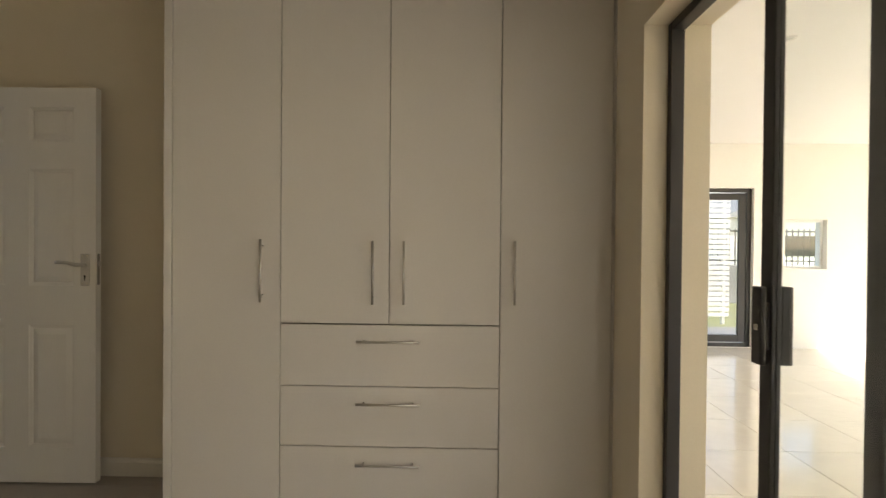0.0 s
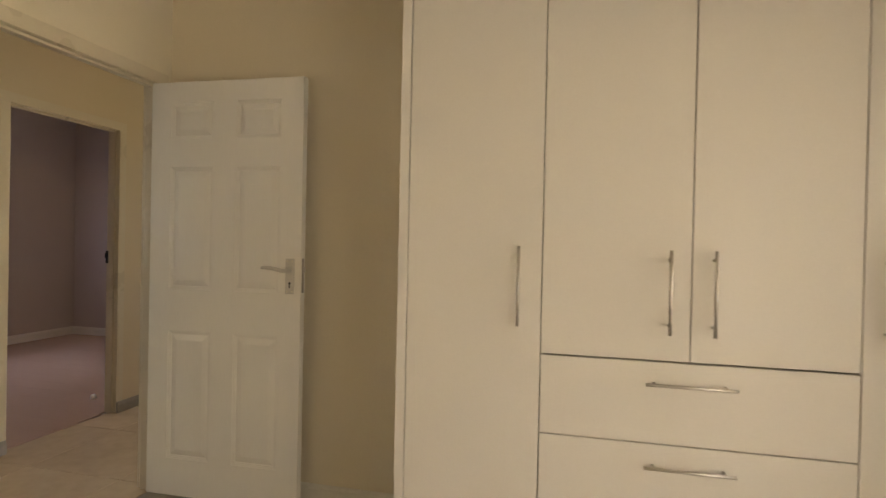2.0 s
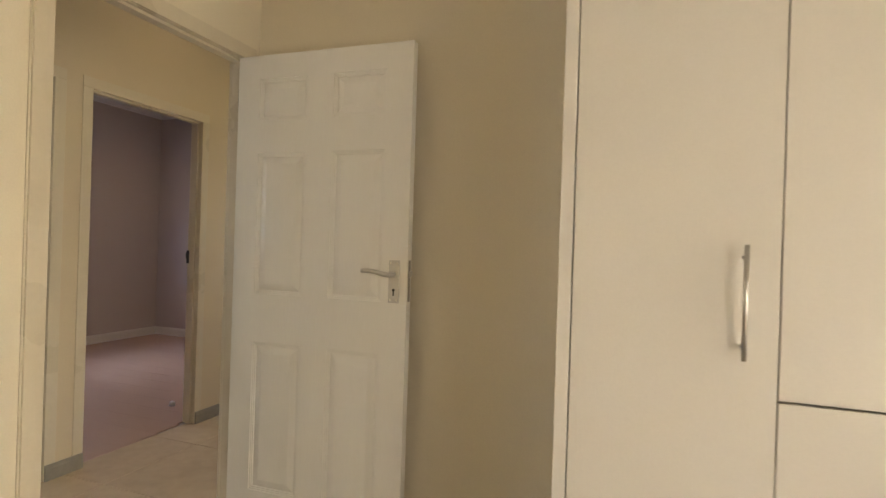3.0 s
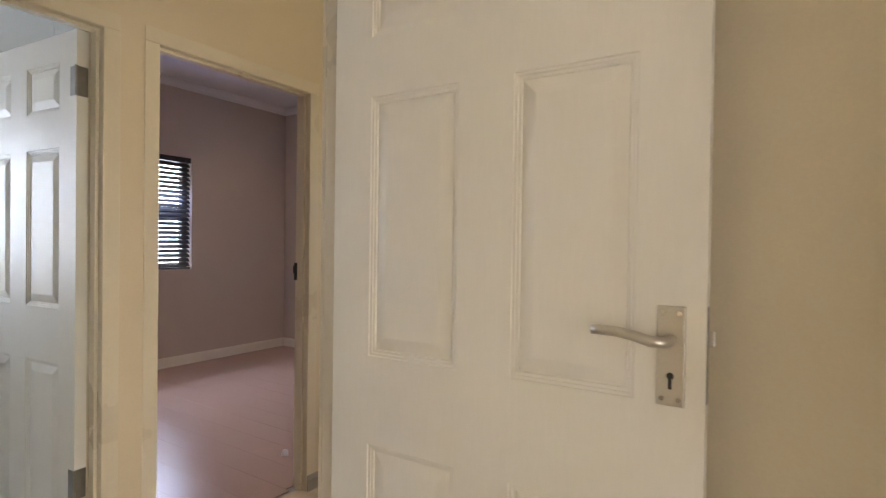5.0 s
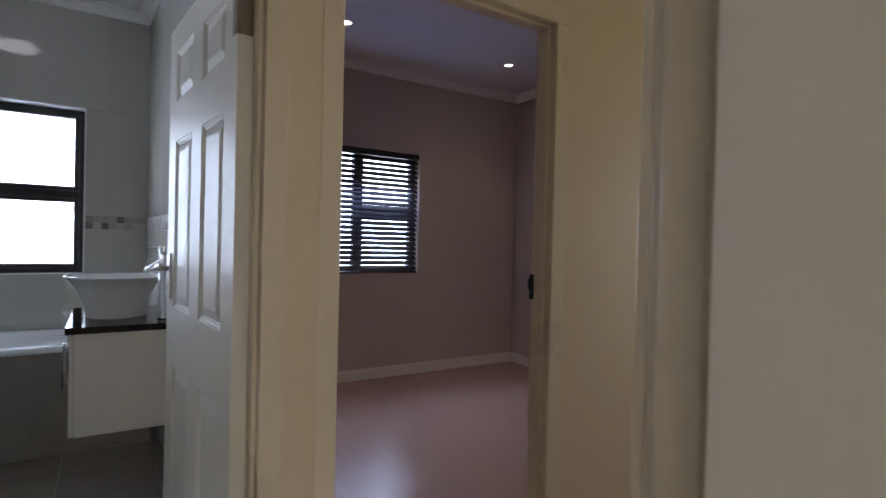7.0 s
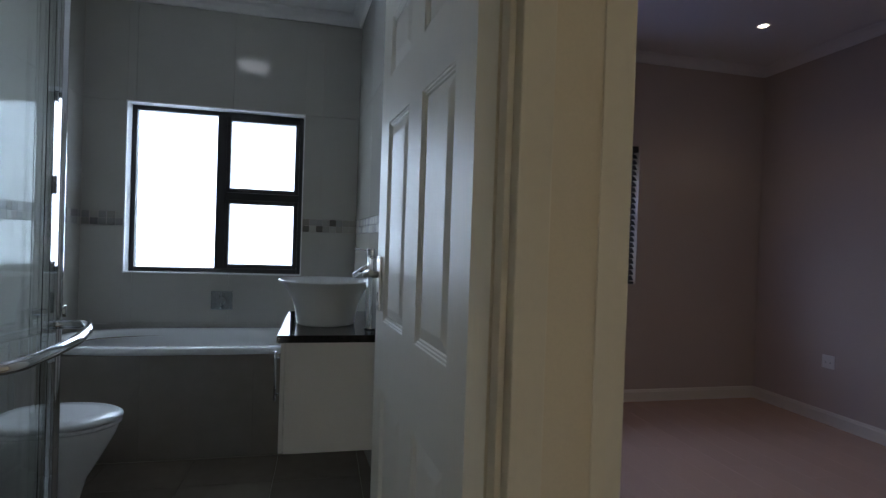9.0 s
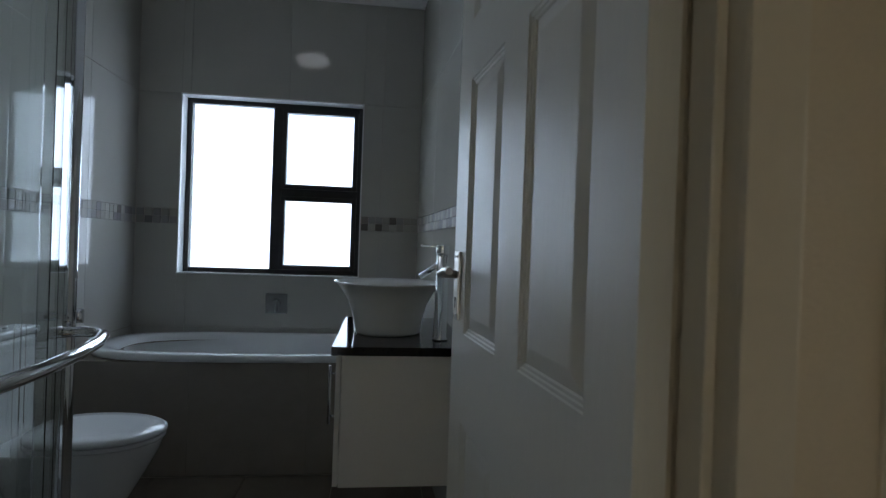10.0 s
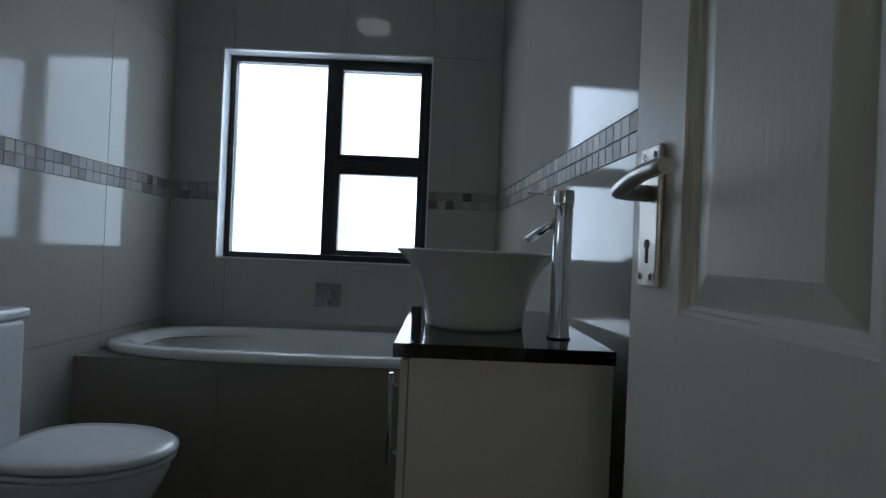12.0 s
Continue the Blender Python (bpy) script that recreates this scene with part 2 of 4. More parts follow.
# hall
solid("wall_hall_west", wall_x(IN_W, HALL_W, -1.0, 6.2, 0, H, [hole(D3), hole(D2)]), M_HALL, "cream hall wall with bathroom and bedroom doorways", "wall")
# the opening is assumed, out of view, and holds the added daylight lamp
solid("wall_hall_north", wall_y(6.05, 6.2, HALL_W, HALL_E, 0, H, [(-3.26, -2.42, 0.78, 2.22)]), M_HALL, "plain cream wall closing the hall", "wall")
solid("wall_hall_south", boxes((HALL_W, HALL_E, -1.15, -1.0, 0, H)), M_HALL, "plain cream wall closing the hall", "wall")
solid("ceiling_hall", boxes((IN_W, HALL_E, -1.15, 6.2, H, H + 0.1)), M_CEIL, "white painted hall ceiling", "ceiling")

# bathroom and second bedroom
BW = (0.892, 2.046, 1.004, 2.157)
B2W = (3.597, 4.752, 0.98, 2.134)
solid("wall_outer_west", wall_x(OUT_W - 0.23, OUT_W - 0.008, 0.4, 6.2, 0, H, [BW, B2W]), M_WALL2, "outer wall with two framed windows", "wall")
solid("wall_bathroom_south", boxes((OUT_W, IN_W, BATH_S - 0.16, BATH_S - 0.008, 0, H)), M_WGROUT, "bathroom wall behind glazed tiles", "wall")
bm = bmesh.new()
lo, hi = [[bm.verts.new((x, y, z)) for x, y in ((OUT_W, BATH_N + 0.009), (IN_W, NORTH_Y + 0.009), (IN_W, B2_S), (OUT_W, B2_S))] for z in (0, H)]
bm.faces.new(lo[::-1])
bm.faces.new(hi)
for k in range(4):
    bm.faces.new((lo[k], lo[(k + 1) % 4], hi[(k + 1) % 4], hi[k]))
solid("wall_between_bath_and_bedroom", bm, M_WALL2, "wall between bathroom and second bedroom", "wall")
solid("wall_second_bedroom_north", boxes((OUT_W, IN_W, B2_N, B2_N + 0.15, 0, H)), M_WALL2, "taupe painted bedroom wall", "wall")
solid("ceiling_second_bedroom", boxes((OUT_W - 0.23, IN_W, B2_S, 6.2, H, H + 0.1)), M_CEIL, "white painted bedroom ceiling", "ceiling")
solid("ceiling_bathroom", boxes((OUT_W - 0.23, IN_W, BATH_S - 0.16, 2.67, H, H + 0.1)), M_CEIL, "white painted bathroom ceiling", "ceiling")


def cornice(name, runs, label):
    """Coved strips along ceiling edges: runs of (x0, y0, x1, y1, nx, ny), the normal pointing into the room."""
    bm = bmesh.new()
    for x0, y0, x1, y1, nx, ny in runs:
        prof = [(0.0, H), (0.0, H - 0.075), (0.012, H - 0.072), (0.022, H - 0.045), (0.045, H - 0.022), (0.072, H - 0.012), (0.075, H)]
        a = [bm.verts.new((x0 + nx * d, y0 + ny * d, z - 0.001)) for d, z in prof]
        b = [bm.verts.new((x1 + nx * d, y1 + ny * d, z - 0.001)) for d, z in prof]
        for i in range(len(prof) - 1):
            bm.faces.new((a[i], a[i + 1], b[i + 1], b[i]))
        bm.faces.new(a)
        bm.faces.new(b[::-1])
    bmesh.ops.recalc_face_normals(bm, faces=bm.faces)
    return solid(name, bm, M_CEIL, label, "cornice")


cornice("cornice_bathroom", [(OUT_W, BATH_S, OUT_W, BATH_N, 1, 0), (OUT_W, BATH_S, IN_W, BATH_S, 0, 1), (OUT_W, BATH_N, IN_W, NORTH_Y, 0, -1)], "white coved cornice below the bathroom ceiling")
cornice("cornice_second_bedroom", [(OUT_W - 0.008, B2_S, OUT_W - 0.008, B2_N, 1, 0), (OUT_W, B2_N, IN_W, B2_N, 0, -1), (OUT_W, B2_S, IN_W, B2_S, 0, 1)], "white coved cornice below the bedroom ceiling")


# floors: slabs under the pieces
floor1 = solid("floor_bedroom", boxes((BED_W, 1.14, BED_S, BED_N, -0.1, -0.008)), M_GROUT, "grey-brown laminate bedroom floor", "floor")
floor_h = solid("floor_hall", boxes((HALL_W - 0.06, BED_W, -1.0, 6.05, -0.1, -0.008)), M_GROUT, "beige tiled hall floor", "floor")
floor_b = solid("floor_bathroom", boxes((OUT_W, HALL_W - 0.06, BATH_S, 2.60, -0.1, -0.008)), M_GROUT, "dark brown tiled bathroom floor", "floor")
floor_2 = solid("floor_second_bedroom", boxes((OUT_W, HALL_W - 0.06, 2.60, B2_N, -0.1, -0.008)), M_GROUT, "reddish brown laminate bedroom floor", "floor")


# ---- doorways ----
def door_frame(name, d, xa, xb, label, strike=None, proud=0.004, lip=False):
    """Pressed frame round a doorway in a wall from xa to xb."""
    y0, y1 = d
    ob = thing(name, pose((xa + xb) / 2, (y0 + y1) / 2, 0), label, "door frame", kind="structure")
    back = ob.matrix_world.inverted()

    def add(n, items, bevel=0.003):
        p = part(n, boxes(*items, bevel=bevel), M_FRAME, ob)
        p.matrix_parent_inverse = back
        return p
    a, b = xa - proud, xb + proud
    for n, s, t in (("jamb", y0 - LIN, y0), ("jamb", y1, y1 + LIN)):
        add(n, [(xa, xb, s + 0.001, t, 0, DOOR_H)])
    add("head", [(xa, xb, y0 - LIN + 0.001, y1 + LIN - 0.001, DOOR_H, DOOR_H + LIN - 0.001)])
    for u, v, w in ((a, xa, xa - 0.006), (xb, b, xb + 0.006)):
        w0, w1 = (w, xa) if w < xa else (xb, w)
        add("architrave", [(u, v, y0 - 0.058, y0 - 0.001, 0, DOOR_H)] + ([(w0, w1, y0 - 0.064, y0 - 0.058, 0, DOOR_H)] if lip else []), 0.0015)
        add("architrave", [(u, v, y1 + 0.001, y1 + 0.058, 0, DOOR_H)] + ([(w0, w1, y1 + 0.058, y1 + 0.064, 0, DOOR_H)] if lip else []), 0.0015)
        add("architrave", [(u, v, y0 - 0.058, y1 + 0.058, DOOR_H + 0.001, DOOR_H + 0.058)] + ([(w0, w1, y0 - 0.064, y1 + 0.064, DOOR_H + 0.058, DOOR_H + 0.064)] if lip else []), 0.0015)
    mid = (xa + xb) / 2
    add("door_stop", [(mid - 0.02, mid + 0.02, y0, y0 + 0.012, 0, DOOR_H - 0.012), (mid - 0.02, mid + 0.02, y1 - 0.012, y1, 0, DOOR_H - 0.012), (mid - 0.02, mid + 0.02, y0, y1, DOOR_H - 0.012, DOOR_H)], 0.002)
    if strike is not None:
        p = part("strike_plate", boxes((xa - 0.010, xa + 0.012, y1 - 0.0025, y1 - 0.0005, 1.085, 1.175), (xa - 0.014, xa - 0.0095, y1 - 0.006, y1 - 0.0005, 1.12, 1.16)), M_DARK, ob, "dark steel strike plate")
        p.matrix_parent_inverse = back
        p = part("latch_hole", boxes((xa - 0.006, xa + 0.006, y1 - 0.0042, y1 - 0.0032, 1.10, 1.16)), M_DARK, ob)
        p.matrix_parent_inverse = back
    return ob


door_frame("door_frame_1", D1, HALL_E, BED_W, "cream gloss steel frame of the open bedroom doorway", proud=0.012, lip=True)
door_frame("door_frame_2", D2, IN_W, HALL_W, "cream gloss steel frame of the second bedroom doorway", strike=True)
bath_frame = door_frame("door_frame_3", D3, IN_W, HALL_W, "cream gloss steel frame of the bathroom doorway")
# added strip that stops bathroom light showing through the hinge gap
cover = part("hinge_gap_light_block", boxes((IN_W - 0.028, IN_W - 0.0045, D3[1] - 0.0065, D3[1] + 0.026, 0.0, DOOR_H), bevel=0.002), M_FRAME, bath_frame)
cover.matrix_parent_inverse = bath_frame.matrix_world.inverted()

LW, LT, LZ0, LZ1 = 0.813, 0.040, 0.008, 2.038
PX = [(0.110, 0.345), (0.468, 0.703)]
PZ = [(0.19, 0.82), (1.025, 1.622), (1.76, 1.938)]


def rect(bm, a, b, c, d, y):
    return [bm.verts.new(p) for p in ((a, y, c), (b, y, c), (b, y, d), (a, y, d))]


def leaf_mesh():
    """A six-panel moulded leaf: stiles and rails with stepped mouldings down to the panel beds, on both faces."""
    bm = bmesh.new()
    xs = [0, PX[0][0], PX[0][1], PX[1][0], PX[1][1], LW]
    zs = [LZ0, PZ[0][0], PZ[0][1], PZ[1][0], PZ[1][1], PZ[2][0], PZ[2][1], LZ1]
    for face, s in ((0.0, -1), (-LT, 1)):
        for i in range(5):
            for k in range(7):
                a, b, c, d = xs[i], xs[i + 1], zs[k], zs[k + 1]
                if i in (1, 3) and k in (1, 3, 5):
                    prev = rect(bm, a, b, c, d, face)
                    for ins, dep in ((0.002, 0.003), (0.007, 0.0035), (0.009, 0.006), (0.014, 0.0065), (0.016, 0.010)):
                        cur = rect(bm, a + ins, b - ins, c + ins, d - ins, face + s * dep)
                        for j in range(4):
                            bm.faces.new((prev[j], prev[(j + 1) % 4], cur[(j + 1) % 4], cur[j]))
                        prev = cur
                    bm.faces.new(prev)
                else:
                    bm.faces.new(rect(bm, a, b, c, d, face))
    for a, b in (((0, LZ0), (LW, LZ0)), ((LW, LZ0), (LW, LZ1)), ((LW, LZ1), (0, LZ1)), ((0, LZ1), (0, LZ0))):
        bm.faces.new([bm.verts.new(p) for p in ((a[0], 0, a[1]), (b[0], 0, b[1]), (b[0], -LT, b[1]), (a[0], -LT, a[1]))])
    bmesh.ops.remove_doubles(bm, verts=bm.verts, dist=0.0003)
    bmesh.ops.recalc_face_normals(bm, faces=bm.faces)
    return bm


def panel_mesh(px, pz, face, s):
    bm = bmesh.new()
    a, b, c, d = px[0] + 0.017, px[1] - 0.017, pz[0] + 0.017, pz[1] - 0.017
    rings = [rect(bm, a, b, c, d, face + s * 0.0098), rect(bm, a + 0.026, b - 0.026, c + 0.026, d - 0.026, face + s * 0.0025), rect(bm, a + 0.030, b - 0.030, c + 0.030, d - 0.030, face + s * 0.0018)]
    for p, q in zip(rings, rings[1:]):
        for j in range(4):
            bm.faces.new((p[j], p[(j + 1) % 4], q[(j + 1) % 4], q[j]))
    bm.faces.new(rings[-1])
    bm.faces.new(rings[0][::-1])
    bmesh.ops.recalc_face_normals(bm, faces=bm.faces)
    return bm


def bevelled(x0, x1, y0, y1, z0, z1, r, segs=3):
    return box(bmesh.new(), x0, x1, y0, y1, z0, z1, r, segs)


def panel_door(name, m, label, finish, hinge_side, lift=0.0):
    ob = thing(name, m, label, "door", kind="structure")
    leaf = part("leaf", leaf_mesh(), M_DOOR, ob)
    for face, s in ((0.0, -1), (-LT, 1)):
        for px in PX:
            for pz in PZ:
                part("door_panel", panel_mesh(px, pz, face, s), M_DOOR, leaf)
    cx = LW - 0.052
    for face, s in ((0.0, 1), (-LT, -1)):
        y0, y1 = sorted((face + s * 0.0005, face + s * 0.008))
        plate = part("handle_plate", bevelled(cx - 0.0225, cx + 0.0225, y0, y1, 1.024 + lift, 1.190 + lift, 0.0025), finish, ob, "satin steel lock plate")
        bm = bmesh.new()
        for sx in (-0.013, 0.013):
            for z in (1.036 + lift, 1.178 + lift):
                tube(bm, [(cx + sx, face + s * 0.0078, z), (cx + sx, face + s * 0.0092, z)], 0.0042, 10)
        part("screw", bm, M_CHROME, plate)
        bm = bmesh.new()
        tube(bm, [(cx, face + s * 0.0079, 1.074 + lift), (cx, face + s * 0.0088, 1.074 + lift)], 0.006, 12)
        box(bm, cx - 0.0028, cx + 0.0028, min(face + s * 0.0079, face + s * 0.0088), max(face + s * 0.0079, face + s * 0.0088), 1.052 + lift, 1.072 + lift)
        part("keyhole", bm, M_DARK, plate)
        bm = bmesh.new()
        pts = [(cx, face + s * 0.006, 1.1340 + lift), (cx, face + s * 0.035, 1.1340 + lift), (cx - 0.008, face + s * 0.048, 1.1340 + lift), (cx - 0.025, face + s * 0.052, 1.1355 + lift), (cx - 0.05, face + s * 0.052, 1.1420 + lift), (cx - 0.075, face + s * 0.052, 1.1460 + lift), (cx - 0.105, face + s * 0.052, 1.1470 + lift), (cx - 0.118, face + s * 0.052, 1.1460 + lift)]
        tube(bm, pts, [0.010, 0.0095, 0.0095, 0.0095, 0.009, 0.0088, 0.0088, 0.008], 14)
        part("lever", bm, finish, ob, "curved satin steel lever")
    part("lock_face", bevelled(LW, LW + 0.0015, -LT + 0.010, -0.010, 1.03 + lift, 1.19 + lift, 0.0005, 1), M_HINGE, ob)
    part("latch_bolt", bevelled(LW + 0.0014, LW + 0.011, -LT / 2 - 0.007, -LT / 2 + 0.007, 1.125 + lift, 1.150 + lift, 0.002, 2), finish, ob)
    for z in (0.34, 1.80):
        hy = 0.004 if hinge_side > 0 else -LT - 0.004
        hinge = part("hinge", bevelled(-0.0035, -0.0005, -LT + 0.002, -0.002, z, z + 0.107, 0.0008, 1), M_HINGE, ob, "dull steel butt hinge")
        bm = bmesh.new()
        tube(bm, [(-0.006, hy, z), (-0.006, hy, z + 0.107)], 0.006, 12)
        part("hinge_barrel", bm, M_HINGE, hinge)
        part("hinge_flap", bevelled(0.001, 0.034, hy - 0.0015 * hinge_side - 0.001, hy - 0.0015 * hinge_side + 0.001, z + 0.001, z + 0.106, 0.0004, 1), M_HINGE, hinge)
    return ob


panel_door("door_1", pose(-2.166, 2.551, 0, 0, 0, 1.2), "white six-panel bedroom door standing open against the wall", M_STEEL, 1)
panel_door("door_2", pose(-3.392, 2.450, 0, 0, 0, 185.5), "white six-panel bathroom door standing open into the bathroom", M_STEEL, 1, 0.028)


# ---- first bedroom: wardrobe ----
WF, DT = 2.021, 0.016          # front face of the doors, board thickness
WTOP = 2.62


def bar_handle(parent, cx, cz, length, upright):
    """A steel bar on two posts, standing off the door face."""
    bm, h = bmesh.new(), length / 2
    ends = [(cx, WF - 0.030, cz - h), (cx, WF - 0.030, cz + h)] if upright else [(cx - h, WF - 0.030, cz), (cx + h, WF - 0.030, cz)]
    tube(bm, ends, 0.0052, 14)
    for s in (-1, 1):
        o = s * (h - 0.028)
        p = (cx, cz + o) if upright else (cx + o, cz)
        tube(bm, [(p[0], WF - 0.030, p[1]), (p[0], WF + 0.0005, p[1])], 0.0045, 10)
    return part("handle", bm, M_STEEL, parent, "slim brushed steel bar handle")


def board(x0, x1, z0, z1):
    return bevelled(x0 + 0.0018, x1 - 0.0018, WF, WF + DT, z0 + 0.0018, z1 - 0.0018, 0.0012, 2)


def carcass(x0, x1):
    b = WF + DT + 0.003
    return boxes((x0, x0 + 0.016, b, BED_N - 0.004, 0.0, WTOP), (x1 - 0.016, x1, b, BED_N - 0.004, 0.0, WTOP), (x0 + 0.0161, x1 - 0.0161, b, BED_N - 0.004, WTOP - 0.016, WTOP),
                 (x0 + 0.0161, x1 - 0.0161, b + 0.04, BED_N - 0.004, 0.10, 0.116), (x0 + 0.0161, x1 - 0.0161, BED_N - 0.02, BED_N - 0.004, 0.1165, WTOP - 0.0165), (x0 + 0.0161, x1 - 0.0161, b + 0.04, b + 0.056, 0.0, 0.0995))


X = [-0.680, -0.227, 0.222, 0.676, 1.128]
for i, hx in ((0, X[1] - 0.074), (3, X[3] + 0.056)):
    unit = thing("wardrobe_unit", Matrix(), "tall white melamine wardrobe unit with one full-height door", "wardrobe", "built-in wardrobe units")
    part("carcass", carcass(X[i] + 0.001, X[i + 1] - 0.001), M_CARCASS_SHADE, unit)
    d = part("door", board(X[i], X[i + 1], 0.10, WTOP), M_BOARD, unit)
    bar_handle(d, hx, 1.141, 0.258, True)
unit = thing("wardrobe_unit", Matrix(), "white melamine wardrobe unit with double doors above three drawers", "wardrobe", "built-in wardrobe units")
part("carcass", carcass(X[1] + 0.001, X[3] - 0.001), M_CARCASS_SHADE, unit)
for a, b, hx in ((X[1], X[2], X[2] - 0.064), (X[2], X[3], X[2] + 0.062)):
    d = part("door", board(a, b, 0.924, WTOP), M_BOARD, unit)
    bar_handle(d, hx, 1.137, 0.258, True)
for z0, z1 in ((0.667, 0.922), (0.418, 0.667), (0.165, 0.418)):
    d = part("drawer_front", board(X[1], X[3], z0, z1), M_BOARD, unit)
    bar_handle(d, 0.222, z1 - 0.067, 0.258, False)
part("plinth", boxes((X[1] + 0.002, X[3] - 0.002, WF + 0.03, WF + 0.046, 0.0, 0.160)), M_BOARD, unit)
side = thing("wardrobe_end_panel", Matrix(), "white melamine end panel closing the wardrobe side", "panel")
part("panel", bevelled(X[0] - 0.034, X[0] - 0.002, WF - 0.004, BED_N - 0.003, 0.0, WTOP, 0.001, 1), M_BOARD, side)
side = thing("wardrobe_scribe_strip", Matrix(), "narrow white melamine strip between wardrobe and wall", "panel")
part("strip", boxes((X[4] + 0.001, BED_E - 0.0005, WF + 0.002, WF + 0.018, 0.0, WTOP)), M_BOARD, side)
side = thing("wardrobe_top_filler", Matrix(), "white melamine filler panel between wardrobe and ceiling", "panel")
part("panel", boxes((X[0] - 0.034, BED_E - 0.002, WF + 0.006, WF + 0.024, WTOP + 0.003, H - 0.002)), M_BOARD, side)


def skirting(name, runs, h, t, mat, label):
    """Skirting boards with a rounded top: runs of (x0, y0, x1, y1, nx, ny)."""
    bm = bmesh.new()
    for x0, y0, x1, y1, nx, ny in runs:
        prof = [(0, 0), (t, 0), (t, h - 0.022), (t * 0.75, h - 0.016), (t * 0.65, h - 0.006), (t * 0.35, h), (0, h)]
        a = [bm.verts.new((x0 + nx * (d + 0.0005), y0 + ny * (d + 0.0005), z)) for d, z in prof]
        b = [bm.verts.new((x1 + nx * (d + 0.0005), y1 + ny * (d + 0.0005), z)) for d, z in prof]
        for i in range(len(prof)):
            j = (i + 1) % len(prof)
            bm.faces.new((a[i], a[j], b[j], b[i]))
        bm.faces.new(a)
        bm.faces.new(b[::-1])
    bmesh.ops.recalc_face_normals(bm, faces=bm.faces)
    return solid(name, bm, mat, label, "skirting")


skirting("baseboard_bedroom", [(BED_W + 0.02, BED_N, X[0] - 0.036, BED_N, 0, -1), (BED_W, BED_S, BED_W, D1[0] - 0.07, 1, 0), (BED_W, BED_S, 1.14, BED_S, 0, 1)], 0.095, 0.016, M_SKIRT, "white moulded skirting along the bedroom walls")
skirting("baseboard_second_bedroom", [(OUT_W - 0.008, B2_S, OUT_W - 0.008, B2_N, 1, 0), (OUT_W + 0.01, B2_N, IN_W, B2_N, 0, -1), (OUT_W + 0.01, B2_S, IN_W, B2_S, 0, 1)], 0.10, 0.016, M_SKIRT, "white moulded skirting along taupe walls")
skirting("baseboard_hall", [(HALL_W + 0.004, D3[1] + 0.004, HALL_W + 0.004, D2[0] - 0.004, 1, 0), (HALL_W + 0.004, D2[1] + 0.004, HALL_W + 0.004, 6.05, 1, 0), (HALL_W, -1.0, HALL_W, D3[0] - 0.07, 1, 0), (HALL_E, -1.0, HALL_E, D1[0] - 0.07, -1, 0), (HALL_E, D1[1] + 0.07, HALL_E, 6.05, -1, 0)], 0.08, 0.010, M_TSKIRT, "grey-brown tile skirting along the hall walls")


# ---- patio door ----
def ring_frame(x0, x1, y0, y1, z0, z1, w, bevel=0.003):
    """Four bars of width w round a rectangle across x."""
    return boxes((x0, x1, y0, y0 + w, z0, z1), (x0, x1, y1 - w, y1, z0, z1), (x0, x1, y0 + w, y1 - w, z0, z0 + w), (x0, x1, y0 + w, y1 - w, z1 - w, z1), bevel=bevel)


pdoor = thing("patio_door", Matrix(), "dark bronze aluminium sliding patio door standing partly open", "sliding door", kind="structure")
part("frame", ring_frame(1.222, 1.268, PD[0], PD[1], PD[2], PD[3], 0.030), M_ALU, pdoor)
for x, y0, y1 in ((1.212, -0.60, 1.122), (1.240, -1.10, 0.835)):
    sash = part("sliding_sash" if y1 > 1 else "fixed_sash", ring_frame(x, x + 0.027, y0, y1, 0.032, 1.988, 0.046), M_ALU, pdoor)
    g = part("pane", boxes((x + 0.011, x + 0.017, y0 + 0.046, y1 - 0.046, 0.078, 1.942)), M_GLASS, sash)
    g.visible_shadow = False
    if y1 > 1:
        part("pull_handle", boxes((1.189, 1.203, 1.078, 1.118, 0.985, 1.165), (1.203, 1.212, 1.080, 1.112, 1.02, 1.13), (1.239, 1.267, 1.078, 1.118, 0.985, 1.165), bevel=0.004), M_ALU, sash, "black block pull handle")
        part("thumb_lock", boxes((1.185, 1.190, 1.089, 1.100, 1.065, 1.078), bevel=0.001), M_STEEL, sash)

# ---- patio and garden ----
PX0, PX1, PY0, PY1, PH = 1.37, 7.6, -4.0, 6.6, 2.55
solid("patio_floor_slab", boxes((PX0, PX1 + 0.2, PY0, PY1 + 0.22, -0.2, -0.03)), M_GROUT, "polished cream tiled patio floor", "floor")
solid("wall_patio_north", wall_y(PY1, PY1 + 0.22, PX0, PX1 + 0.22, -0.03, PH, [(3.35, 4.23, -0.02, 1.99), (4.62, 5.14, 0.98, 1.60)]), M_PLASTER, "white plastered patio wall with a glazed door", "wall")
solid("wall_patio_south", boxes((PX0, PX1, PY0 - 0.2, PY0, -0.03, PH)), M_PLASTER, "white plastered patio wall", "wall")
solid("wall_patio_north_side", boxes((1.14, 1.37, BED_N + 0.15, PY1 + 0.22, -0.03, H)), M_PLASTER, "white plastered house wall along the patio", "wall")
solid("ceiling_patio", boxes((PX0, PX1 + 0.3, PY0 - 0.2, PY1 + 0.22, PH, PH + 0.15)), M_CEIL, "white patio ceiling with recessed downlights", "ceiling")
for y in (-3.8, 1.2, 6.1):
    solid("patio_column", boxes((PX1 - 0.1, PX1 + 0.2, y, y + 0.3, -0.03, PH), bevel=0.006), M_PLASTER, "white plastered square patio column", "column")
gdoor = thing("garden_door", Matrix(), "grey aluminium glazed door opening to the garden", "door", kind="structure")


